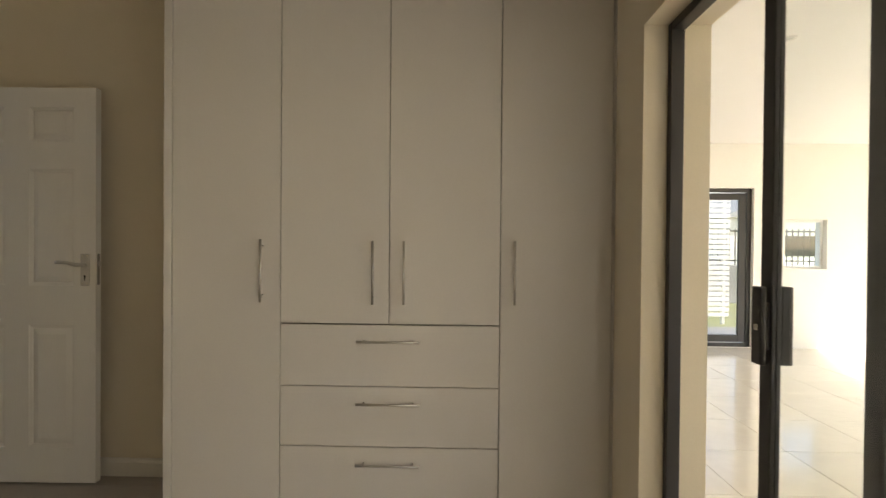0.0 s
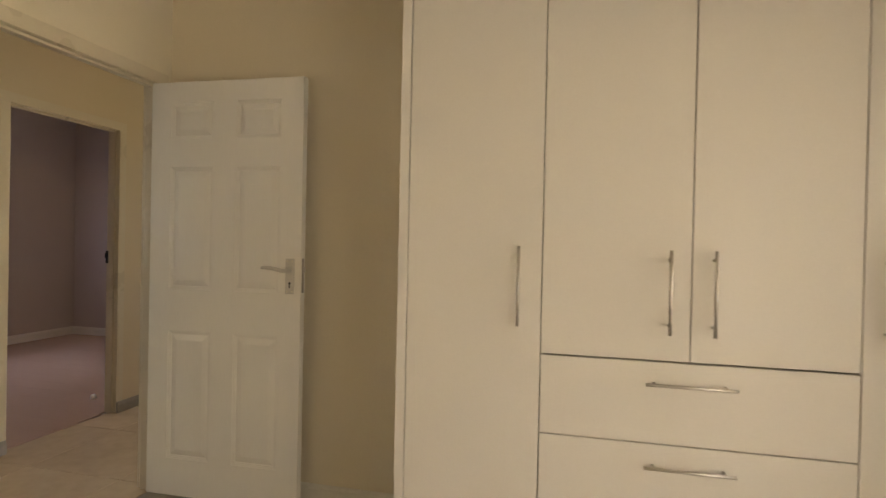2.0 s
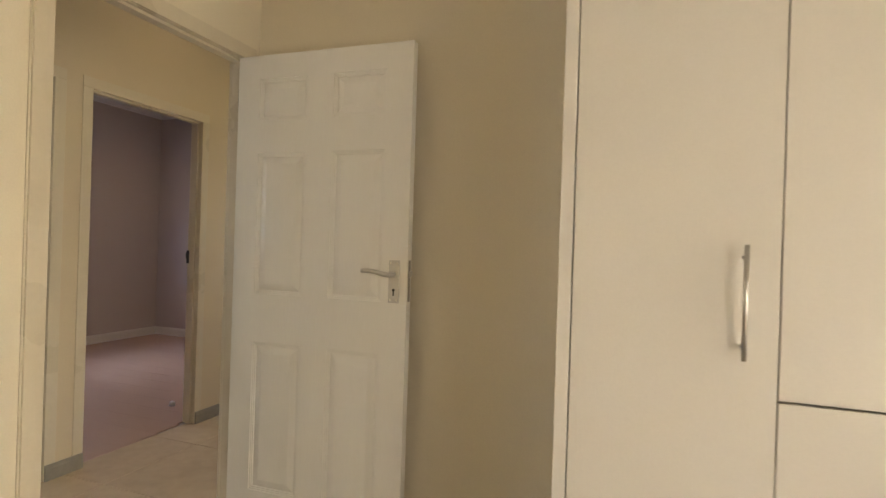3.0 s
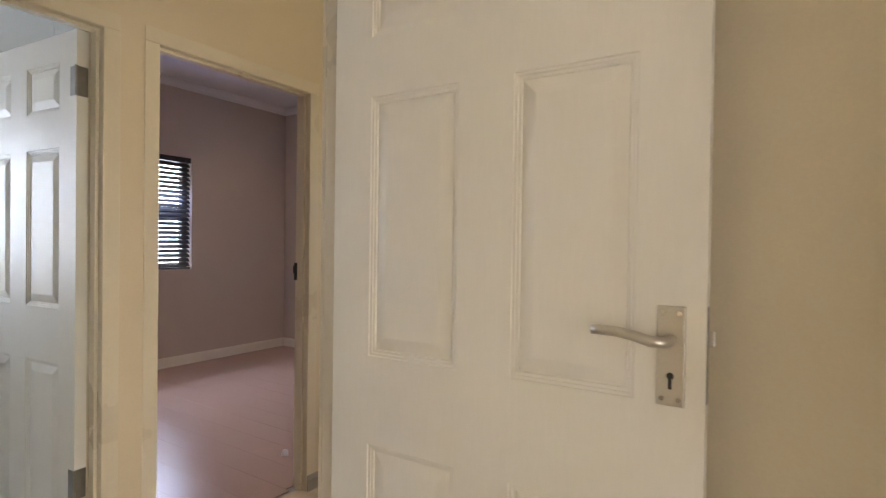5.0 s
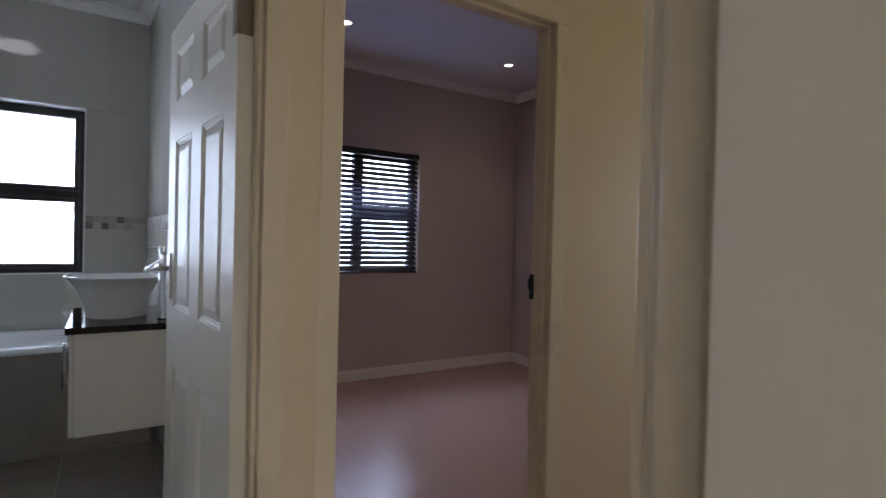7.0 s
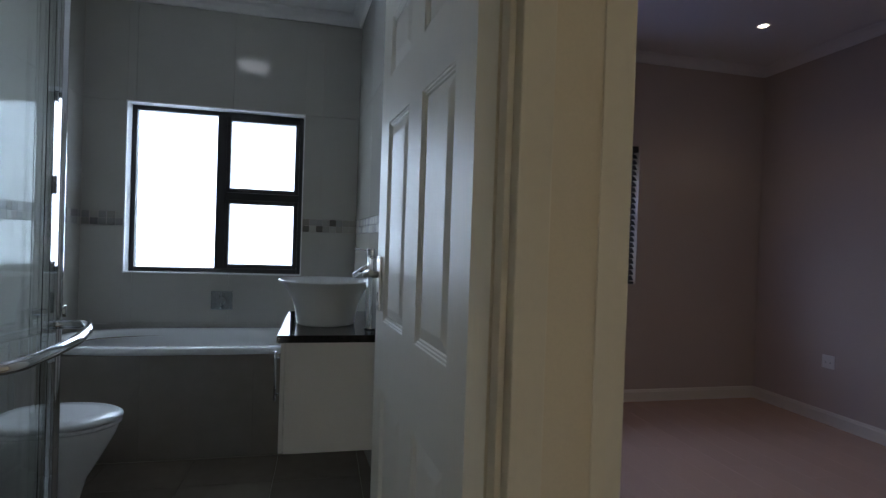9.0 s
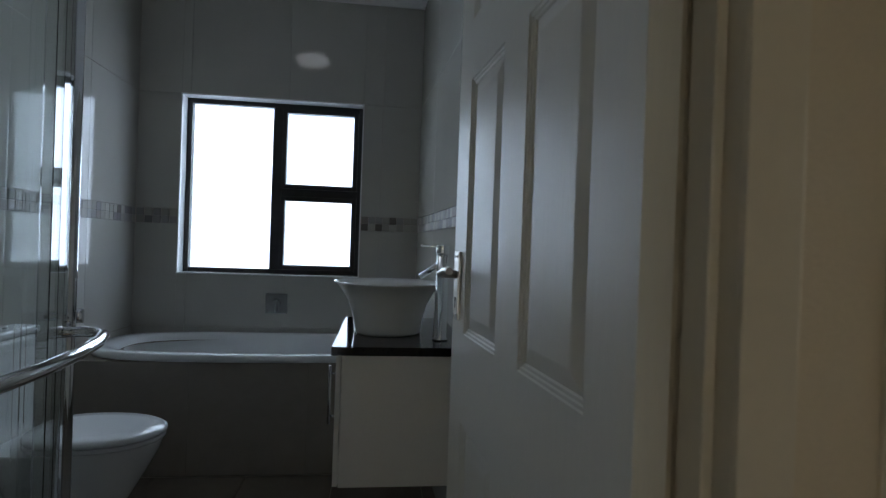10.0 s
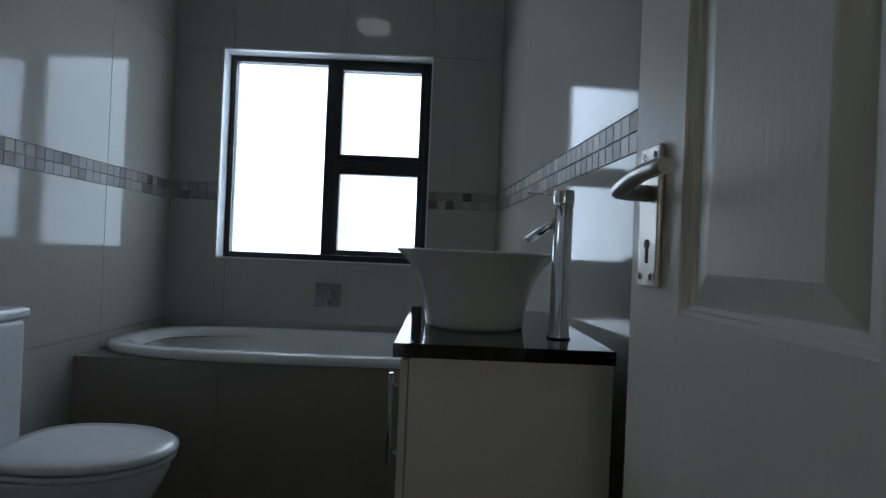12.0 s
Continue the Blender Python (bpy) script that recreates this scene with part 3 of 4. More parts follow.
def ring_frame_y(y0, y1, x0, x1, z0, z1, w):
    return boxes((x0, x0 + w, y0, y1, z0, z1), (x1 - w, x1, y0, y1, z0, z1), (x0 + w, x1 - w, y0, y1, z0, z0 + w), (x0 + w, x1 - w, y0, y1, z1 - w, z1), bevel=0.003)


part("frame", ring_frame_y(6.66, 6.74, 3.35, 4.23, -0.02, 1.99, 0.05), M_ALU, gdoor)
sash = part("sash", ring_frame_y(6.675, 6.715, 3.41, 4.17, 0.04, 1.93, 0.085), M_ALU, gdoor)
part("pane", boxes((3.495, 4.085, 6.69, 6.696, 0.125, 1.845)), M_DIMGLASS, sash, "glass pane greyed to dim the bright garden view").visible_shadow = False
gwin = thing("garden_window", Matrix(), "small white-framed window looking to the garden fence", "window", kind="structure")
part("frame", ring_frame_y(6.68, 6.74, 4.62, 5.14, 0.98, 1.60, 0.03), M_SOCKET, gwin)
part("pane", boxes((4.65, 5.11, 6.705, 6.711, 1.01, 1.57)), M_GLASS, gwin).visible_shadow = False


def downlight(x, y, z, lit, label):
    ob = thing("downlight", pose(x, y, z), label, "downlight", "ceiling downlights")
    bm = bmesh.new()
    lathe(bm, [(0.045, -0.001), (0.046, -0.005), (0.040, -0.007), (0.033, -0.004), (0.033, -0.0005), (0.045, -0.001)], sides=28)
    part("bezel", bm, M_SOCKET, ob)
    bm = bmesh.new()
    lathe(bm, [(0.0, -0.0025), (0.032, -0.0025), (0.032, -0.0008)], sides=24)
    part("lamp", bm, M_LED if lit else M_OPAL, ob, "lit warm white lamp" if lit else "unlit lamp")
    return ob


for x, y in ((2.55, 3.20), (2.55, 0.6), (4.9, 3.17)):
    downlight(x, y, PH, False, "round white recessed downlight in the patio ceiling")
for x, y in DOWNLIGHTS:
    downlight(x, y, H, True, "small round lit downlight recessed in the ceiling")
downlight(-2.85, 3.1, H, True, "small round lit downlight recessed in the hall ceiling")

solid("ground", boxes((-300, 300, -300, 300, -0.6, -0.25)), M_GRASS, "dry green lawn reaching into the distance", "ground")
solid("pavement_garden", boxes((-2.0, 12.0, 6.82, 8.6, -0.25, -0.06), bevel=0.01), M_PAVE, "grey concrete paving beside the house", "paving")
solid("garden_wall", boxes((3.0, 24.0, 14.0, 14.2, -0.25, 0.75), bevel=0.01), M_GREYWALL, "low grey plastered boundary wall", "wall")
fence = thing("fence", pose(8, 14.1, 0.75), "black iron palisade fence on a low grey wall", "fence")
fi = fence.matrix_world.inverted()
for z in (0.86, 1.64):
    p = part("rail", boxes((5.0, 20.0, 14.085, 14.115, z, z + 0.035)), M_IRON, fence)
    p.matrix_parent_inverse = fi
picket = mesh_of("picket", boxes((-0.011, 0.011, -0.011, 0.011, 0.0, 0.98)), M_IRON)
for i in range(100):
    p = new("picket", picket)
    p.parent, p.matrix_parent_inverse = fence, fi
    p.location = (5.05 + 0.15 * i, 14.1, 0.751)


def house(x, y, w, d, hh, name_label):
    ob = thing("neighbour_house", pose(x, y, -0.25), name_label, "house")
    part("wall", boxes((-w / 2, w / 2, -d / 2, d / 2, 0, hh)), M_PLASTER, ob)
    bm = bmesh.new()
    a = [bm.verts.new(p) for p in ((-w / 2 - 0.4, -d / 2 - 0.4, hh), (w / 2 + 0.4, -d / 2 - 0.4, hh), (w / 2 + 0.4, d / 2 + 0.4, hh), (-w / 2 - 0.4, d / 2 + 0.4, hh))]
    r = [bm.verts.new((0, -d / 2 - 0.4, hh + w * 0.28)), bm.verts.new((0, d / 2 + 0.4, hh + w * 0.28))]
    for f in ((a[0], a[1], r[0]), (a[2], a[3], r[1]), (a[1], a[2], r[1], r[0]), (a[3], a[0], r[0], r[1]), (a[3], a[2], a[1], a[0])):
        bm.faces.new(f)
    bmesh.ops.recalc_face_normals(bm, faces=bm.faces)
    part("roof", bm, M_ROOF, ob)
    win = part("window", boxes((-1.0, 1.0, -d / 2 - 0.05, -d / 2 + 0.02, 1.0, 2.1)), M_ALU, ob)
    part("pane", boxes((-0.92, 0.92, -d / 2 - 0.06, -d / 2 - 0.045, 1.08, 2.02)), M_GLASS, win)
    return ob


house(19.5, 34.0, 8.0, 9.0, 3.1, "white single-storey house with a grey pitched roof")
house(31.0, 38.0, 10.0, 9.0, 3.1, "white single-storey house with a grey pitched roof")
screen = thing("slatted_screen", pose(4.45, 10.2, -0.25), "white slatted garden screen beside the lawn", "screen")
for x in (0.0, 1.2):
    part("post", boxes((x - 0.03, x + 0.03, -0.03, 0.03, 0, 2.6)), M_PLASTER, screen)
slat = mesh_of("slat", boxes((-0.1, 1.3, -0.045, -0.031, 0, 0.075), bevel=0.003), M_PLASTER)
for i in range(24):
    p = new("slat", slat)
    p.parent = screen
    p.location = (0, 0, 0.15 + 0.1 * i)


# ---- windows in the outer wall ----
def casement_window(name, w, mull, tran, label, pane_mat):
    """Fixed pane beside two sashes, one above the other."""
    y0, y1, z0, z1 = w
    xa, xb = OUT_W - 0.155, OUT_W - 0.095
    ob = thing(name, Matrix(), label, "window", kind="structure")
    part("window_frame", ring_frame(xa, xb, y0, y1, z0, z1, 0.034), M_ALU, ob)
    part("mullion", boxes((xa + 0.002, xb + 0.001, mull - 0.031, mull + 0.031, z0 + 0.034, z1 - 0.034), bevel=0.003), M_ALU, ob)
    part("transom", boxes((xa + 0.002, xb - 0.001, mull + 0.031, y1 - 0.034, tran - 0.025, tran + 0.025), bevel=0.003), M_ALU, ob)
    for c, d in ((z0 + 0.034, tran - 0.025), (tran + 0.025, z1 - 0.034)):
        s = part("sash", ring_frame(xa + 0.008, xb + 0.012, mull + 0.032, y1 - 0.035, c + 0.001, d - 0.001, 0.030), M_ALU, ob)
        part("pane", boxes((xa + 0.028, xa + 0.034, mull + 0.062, y1 - 0.065, c + 0.031, d - 0.031)), pane_mat, s).visible_shadow = False
        part("stay", boxes((xb + 0.012, xb + 0.022, mull + 0.075, mull + 0.19, c + 0.010, c + 0.020), bevel=0.002), M_ALU, s)
    part("pane", boxes((xa + 0.024, xa + 0.030, y0 + 0.034, mull - 0.031, z0 + 0.034, z1 - 0.034)), pane_mat, ob).visible_shadow = False
    return ob


casement_window("window_1", BW, 1.477, 1.558, "dark aluminium bathroom window with obscure glass", M_FROST)
casement_window("window_2", B2W, 4.130, 1.562, "dark aluminium bedroom window behind a blind", M_GLASS)
for nm, w in (("backdrop_bathroom", BW), ("backdrop_bedroom", B2W)):
    bm = bmesh.new()
    bm.faces.new([bm.verts.new(p) for p in ((-7.25, w[0] - 0.9, w[2] - 0.7), (-7.25, w[1] + 0.9, w[2] - 0.7), (-7.25, w[1] + 0.9, w[3] + 0.9), (-7.25, w[0] - 0.9, w[3] + 0.9))])
    solid(nm, bm, M_SKYGLOW, "bright hazy daylight outside the window", "backdrop")
r = boxes((OUT_W - 0.094, OUT_W + 0.004, BW[0] - 0.004, BW[0] + 0.004, BW[2], BW[3]), (OUT_W - 0.094, OUT_W + 0.004, BW[1] - 0.004, BW[1] + 0.004, BW[2], BW[3]),
          (OUT_W - 0.094, OUT_W + 0.004, BW[0] - 0.004, BW[1] + 0.004, BW[3] - 0.004, BW[3] + 0.004), (OUT_W - 0.094, OUT_W + 0.006, BW[0] - 0.004, BW[1] + 0.004, BW[2] - 0.004, BW[2] + 0.004))
solid("trim_bathroom_window", r, M_CERAMIC, "white glazed tile lining of the window reveal", "trim")

# venetian blind
blind = thing("venetian_blind", Matrix(), "dark wooden venetian blind with tilted open slats", "blind")
by0, by1, bx = B2W[0] + 0.006, B2W[1] - 0.006, OUT_W - 0.045
part("headrail", boxes((bx - 0.028, bx + 0.030, by0, by1, B2W[3] - 0.055, B2W[3] - 0.002), bevel=0.003), M_BLIND, blind)
part("bottom_rail", boxes((bx - 0.026, bx + 0.026, by0, by1, B2W[2] + 0.004, B2W[2] + 0.022), bevel=0.004), M_BLIND, blind)
bm = bmesh.new()
ca, sa = math.cos(radians(-48)), math.sin(radians(-48))
prof = [(-0.025, -0.0013), (0.0, 0.0005), (0.025, -0.0013), (0.025, 0.0013), (0.0, 0.0032), (-0.025, 0.0013)]
e = [[bm.verts.new((u * ca - v * sa, y, u * sa + v * ca)) for u, v in prof] for y in (by0, by1)]
for i in range(6):
    bm.faces.new((e[0][i], e[0][(i + 1) % 6], e[1][(i + 1) % 6], e[1][i]))
bm.faces.new(e[0])
bm.faces.new(e[1][::-1])
bmesh.ops.recalc_face_normals(bm, faces=bm.faces)
slat = mesh_of("slat", bm, M_BLIND)
NS = 23
for i in range(NS):
    p = new("slat", slat)
    p.parent = blind
    p.location = (bx, 0, B2W[2] + 0.052 + i * (1.154 - 0.135) / (NS - 1))
for y in (by0 + 0.12, (by0 + by1) / 2, by1 - 0.12):
    bm = bmesh.new()
    for dx in (-0.026, 0.026):
        tube(bm, [(bx + dx, y, B2W[2] + 0.01), (bx + dx, y, B2W[3] - 0.05)], 0.0012, 6)
    part("ladder_cord", bm, M_BLIND, blind)
bm = bmesh.new()
tube(bm, [(bx + 0.036, by1 - 0.16, B2W[3] - 0.05), (bx + 0.040, by1 - 0.16, B2W[2] + 0.25)], 0.0015, 6)
part("pull_cord", bm, M_BLIND, blind)

stop = thing("floor_door_stop", pose(-3.76, 3.72, 0.0005), "small white rubber door stop on the laminate floor", "door stop")
part("cushion", lathe(bmesh.new(), [(0.0, 0.034), (0.010, 0.033), (0.017, 0.027), (0.019, 0.018), (0.019, 0.004), (0.0, 0.004)], sides=24), M_SOCKET, stop)
part("foot_ring", lathe(bmesh.new(), [(0.0, 0.004), (0.022, 0.004), (0.023, 0.002), (0.023, 0.0), (0.0, 0.0)], sides=24), M_STEEL, stop)

sock = thing("wall_socket", pose(-5.75, B2_N, 0.42), "white plastic wall socket on the taupe wall", "socket")
part("cover_plate", bevelled(-0.05, 0.05, -0.009, -0.0005, 0.0, 0.10, 0.003, 2), M_SOCKET, sock)
bm = bmesh.new()
for dx in (-0.018, 0.018):
    tube(bm, [(dx, -0.0088, 0.045), (dx, -0.0096, 0.045)], 0.0045, 10)
part("socket_hole", bm, M_DARK, sock)


# ---- bathroom ----
VX0, VX1, VY0, VY1 = -5.30, -4.585, 2.040, 2.490
van = thing("vanity_unit", Matrix(), "white wall-hung vanity unit with a plain end panel", "vanity")
part("body", bevelled(VX0 + 0.01, VX1 - 0.012, VY0 + 0.033, VY1 - 0.002, 0.44, 0.868, 0.0015, 2), M_BOARD, van)
for a, b, hx in ((VX0 + 0.012, -4.945, -4.985), (-4.941, VX1 - 0.014, -4.62)):
    d = part("door", bevelled(a, b, VY0 + 0.015, VY0 + 0.031, 0.443, 0.862, 0.0012, 2), M_BOARD, van)
    bm = bmesh.new()
    tube(bm, [(hx, VY0 - 0.004, 0.64), (hx, VY0 - 0.004, 0.83)], 0.005, 12)
    for z in (0.665, 0.805):
        tube(bm, [(hx, VY0 - 0.004, z), (hx, VY0 + 0.0155, z)], 0.004, 10)
    part("handle", bm, M_CHROME_REFL, d, "slim chrome bar handle")
top = thing("granite_worktop", Matrix(), "polished black granite top on the vanity unit", "worktop")
part("slab", bevelled(VX0, VX1, VY0, VY1 - 0.001, 0.8685, 0.897, 0.002, 2), M_GRANITE, top)

basin = thing("vessel_basin", pose(-4.90, 2.222, 0.8975), "white ceramic flared vessel basin on the granite top", "basin")
bm = bmesh.new()
prof = [(0.0, 0.0), (0.108, 0.0), (0.112, 0.006), (0.114, 0.03), (0.119, 0.06), (0.130, 0.10), (0.150, 0.138), (0.172, 0.165), (0.181, 0.172), (0.183, 0.177), (0.178, 0.178), (0.160, 0.165), (0.130, 0.12), (0.10, 0.06), (0.06, 0.032), (0.0, 0.026)]
lathe(bm, [(r, z * 1.08) for r, z in prof], sides=56, sx=1.12, sy=1.13)
part("bowl", bm, M_CERAMIC, basin)
bm = bmesh.new()
lathe(bm, [(0.0, 0.031), (0.022, 0.031), (0.024, 0.0335), (0.0, 0.036)], sides=24)
part("waste", bm, M_CHROME, basin)

tap = thing("tall_basin_tap", pose(-4.735, 2.405, 0.8975), "tall chrome mixer tap beside the basin", "tap")
bm = bmesh.new()
lathe(bm, [(0.0, 0.0), (0.027, 0.0), (0.027, 0.006), (0.0225, 0.010), (0.0215, 0.303), (0.0, 0.303)], sides=28)
part("column", bm, M_CHROME, tap)
bm = bmesh.new()
lathe(bm, [(0.0, 0.305), (0.0225, 0.305), (0.0235, 0.309), (0.0235, 0.333), (0.0225, 0.337), (0.0, 0.337)], sides=28)
part("cap", bm, M_CHROME, tap)
bm = bmesh.new()
tube(bm, [(-0.010, -0.015, 0.329), (-0.032, -0.055, 0.332), (-0.042, -0.075, 0.333)], 0.0032, 10)
part("lever", bm, M_CHROME, tap)
bm = bmesh.new()
tube(bm, [(-0.006, -0.010, 0.270), (-0.020, -0.040, 0.247), (-0.036, -0.074, 0.221)], 0.0105, 14)
part("spout", bm, M_CHROME, tap)

# bath tub in a tiled surround
TX, TZ = -5.72, 0.605
sur = thing("bath_surround", Matrix(), "tiled bath surround across the window wall", "bath surround")
oc, orx, ory = ((OUT_W + TX) / 2, (BATH_S + BATH_N) / 2), 0.325, 0.80
bm = bmesh.new()
n = 72
ring_o, ring_i, low = [], [], []
for k in range(n):
    a = 2 * math.pi * k / n
    c, s = math.cos(a), math.sin(a)
    # outer rectangle point along the same direction
    hx, hy = (TX - OUT_W) / 2, (BATH_N - BATH_S) / 2 - 0.001
    q = min(hx / abs(c) if abs(c) > 1e-6 else 1e9, hy / abs(s) if abs(s) > 1e-6 else 1e9)
    ring_o.append(bm.verts.new((oc[0] + c * q, oc[1] + s * q, TZ - 0.012)))
    ring_i.append(bm.verts.new((oc[0] + c * (orx - 0.03), oc[1] + s * (ory - 0.03), TZ - 0.012)))
for k in range(n):
    j = (k + 1) % n
    bm.faces.new((ring_o[k], ring_o[j], ring_i[j], ring_i[k]))
bmesh.ops.recalc_face_normals(bm, faces=bm.faces)
part("deck", bm, M_PTILE, sur)
part("core", boxes((TX - 0.06, TX - 0.008, BATH_S, BATH_N, 0.0, TZ - 0.014)), M_GROUT, sur)
tile = mesh_of("panel_tile", bevelled(-0.004, 0.004, -0.2992, 0.2992, -0.2945, 0.2945, 0.0005, 1), M_PTILE)
for k in range(3):
    p = new("panel_tile", tile)
    p.parent = sur
    p.location = (TX - 0.004, BATH_S + 0.2997 + 0.5993 * k, 0.2955)
tub = thing("bath_tub", pose(oc[0] + 0.018, oc[1], TZ - 0.0115), "white oval acrylic bath set into the tiled surround", "bath")
bm = bmesh.new()


def oval(fx, fy, z):
    return [bm.verts.new((fx * math.copysign(abs(math.cos(t)) ** 0.62, math.cos(t)), fy * math.copysign(abs(math.sin(t)) ** 0.62, math.sin(t)), z)) for t in [2 * math.pi * k / 80 for k in range(80)]]


prof = [(0.366, 0.886, 0.0005), (0.372, 0.893, 0.012), (0.370, 0.891, 0.032), (0.360, 0.880, 0.040), (0.315, 0.82, 0.039), (0.298, 0.79, 0.026), (0.275, 0.74, -0.06), (0.245, 0.67, -0.25), (0.21, 0.60, -0.38), (0.15, 0.5, -0.405)]
rs = [oval(*q) for q in prof]
for p0, p1 in zip(rs, rs[1:]):
    for k in range(80):
        bm.faces.new((p0[k], p0[(k + 1) % 80], p1[(k + 1) % 80], p1[k])).smooth = True
bm.faces.new(rs[-1])
bmesh.ops.recalc_face_normals(bm, faces=bm.faces)
part("shell", bm, M_ACRYLIC, tub)
bm = bmesh.new()
lathe(bm, [(0.0, -0.402), (0.03, -0.402), (0.032, -0.399), (0.0, -0.397)], sides=24)
part("waste", bm, M_CHROME, tub)
bm = bmesh.new()
tube(bm, [(0.0, 0.66, -0.13), (0.0, 0.675, -0.13)], 0.03, 20)
part("overflow", bm, M_CHROME, tub)

mix = thing("bath_mixer", pose(OUT_W, 1.523, 0.819), "square chrome wall mixer above the bath", "mixer")
part("plate", bevelled(0.0, 0.008, -0.072, 0.072, -0.066, 0.066, 0.004, 3), M_CHROME_REFL, mix)
bm = bmesh.new()
tube(bm, [(0.006, 0, 0), (0.03, 0, 0), (0.042, 0, 0)], [0.034, 0.032, 0.026], 28)
tube(bm, [(0.038, 0, -0.005), (0.045, 0.0, -0.035), (0.048, 0, -0.058)], 0.006, 10)
part("dial", bm, M_CHROME_REFL, mix)

lampw = thing("ceiling_light", pose(-5.10, 1.52, H), "round white opal ceiling light in the bathroom", "ceiling light")
bm = bmesh.new()
lathe(bm, [(0.0, -0.075), (0.05, -0.072), (0.10, -0.058), (0.135, -0.032), (0.142, -0.012), (0.138, -0.0105), (0.0, -0.0105)], sides=48)
part("shade", bm, M_LITOPAL, lampw)
bm = bmesh.new()
lathe(bm, [(0.0, -0.010), (0.148, -0.010), (0.150, -0.006), (0.148, -0.0005), (0.0, -0.0005)], sides=48)
part("base_ring", bm, M_SOCKET, lampw)

# toilet against the south wall
wc = thing("toilet", pose(-5.175, BATH_S, 0), "white ceramic close-coupled toilet with the lid closed", "toilet")


def d_shape(w, l0, l1, z, k=36):
    """A seat outline: blunt at the back, oval in front."""
    pts, mid = [], l0 + (l1 - l0) * 0.45
    for i in range(2 * k):
        a = math.pi * i / k
        s, co = math.sin(a), math.cos(a)
        if s >= 0:
            pts.append((w * co, mid + (l1 - mid) * s))
        else:
            pts.append((w * math.copysign(abs(co) ** 0.75, co), mid - (mid - l0) * abs(s) ** 0.7))
    return [(x, y, z) for x, y in pts]


def stack(bm, levels):
    rs = [[bm.verts.new(p) for p in d_shape(*lv)] for lv in levels]
    for p0, p1 in zip(rs, rs[1:]):
        for k in range(len(p0)):
            bm.faces.new((p0[k], p0[(k + 1) % len(p0)], p1[(k + 1) % len(p0)], p1[k])).smooth = True
    bm.faces.new(rs[0][::-1])
    bm.faces.new(rs[-1])
    bmesh.ops.recalc_face_normals(bm, faces=bm.faces)
    return bm


part("bowl", stack(bmesh.new(), [(0.118, 0.14, 0.53, 0.0), (0.114, 0.14, 0.525, 0.04), (0.125, 0.14, 0.555, 0.15), (0.156, 0.10, 0.625, 0.27), (0.181, 0.06, 0.670, 0.355), (0.188, 0.04, 0.680, 0.388), (0.186, 0.04, 0.678, 0.397)]), M_CERAMIC, wc)
part("seat", stack(bmesh.new(), [(0.186, 0.20, 0.685, 0.3985), (0.194, 0.195, 0.692, 0.404), (0.194, 0.195, 0.692, 0.413), (0.190, 0.198, 0.688, 0.418)]), M_ACRYLIC, wc)
part("lid", stack(bmesh.new(), [(0.190, 0.20, 0.688, 0.421), (0.197, 0.195, 0.697, 0.426), (0.196, 0.195, 0.696, 0.438), (0.182, 0.20, 0.680, 0.447), (0.13, 0.24, 0.61, 0.451)]), M_ACRYLIC, wc)
cis = part("cistern", bevelled(-0.150, 0.150, 0.008, 0.112, 0.385, 0.80, 0.02, 4), M_CERAMIC, wc)
part("cistern_lid", bevelled(-0.157, 0.157, 0.004, 0.120, 0.802, 0.838, 0.012, 3), M_CERAMIC, cis)
bm = bmesh.new()
lathe(bm, [(0.0, 0.846), (0.02, 0.846), (0.024, 0.838), (0.0, 0.838)], center=(0, 0.062, 0), sides=20)
part("flush_button", bm, M_CHROME, cis)

# quadrant shower
SC, SR = (-3.89, 1.005), 0.55
sh = thing("shower_enclosure", Matrix(), "curved clear glass corner shower with chrome posts", "shower")


def bent(r, a0, a1, steps=14):
    return [(SC[0] + r * math.cos(radians(a0 + (a1 - a0) * i / steps)), SC[1] + r * math.sin(radians(a0 + (a1 - a0) * i / steps))) for i in range(steps + 1)]


def glass_sheet(path, z0, z1, t=0.006):
    bm = bmesh.new()
    vs = []
    for i, (x, y) in enumerate(path):
        a, b = Vector(path[max(i - 1, 0)]), Vector(path[min(i + 1, len(path) - 1)])
        d = (b - a).normalized()
        nx, ny = -d.y * t / 2, d.x * t / 2
        vs.append([bm.verts.new((x + s * nx, y + s * ny, z)) for s, z in ((1, z0), (-1, z0), (-1, z1), (1, z1))])
    for a, b in zip(vs, vs[1:]):
        for k in range(4):
            bm.faces.new((a[k], a[(k + 1) % 4], b[(k + 1) % 4], b[k]))
    bm.faces.new(vs[0][::-1])
    bm.faces.new(vs[-1])
    bmesh.ops.recalc_face_normals(bm, faces=bm.faces)
    return bm


full = [(IN_W - 0.03, SC[1] + SR)] + bent(SR, 90, 118, 6)
part("glass_door", glass_sheet(full, 0.16, 2.02), M_SHGLASS, sh).visible_shadow = False
part("glass_panel", glass_sheet(bent(SR, 122, 180, 12) + [(SC[0] - SR, BATH_S + 0.03)], 0.16, 2.02), M_SHGLASS, sh).visible_shadow = False
for a in (120,):
    x, y = SC[0] + SR * math.cos(radians(a)), SC[1] + SR * math.sin(radians(a))
    bm = bmesh.new()
    tube(bm, [(x, y, 0.15), (x, y, 2.04)], 0.019, 18)
    part("post", bm, M_CHROME, sh, "polished chrome post")
part("wall_channel", boxes((IN_W - 0.03, IN_W - 0.001, SC[1] + SR - 0.015, SC[1] + SR + 0.015, 0.15, 2.04), bevel=0.002), M_CHROME, sh)
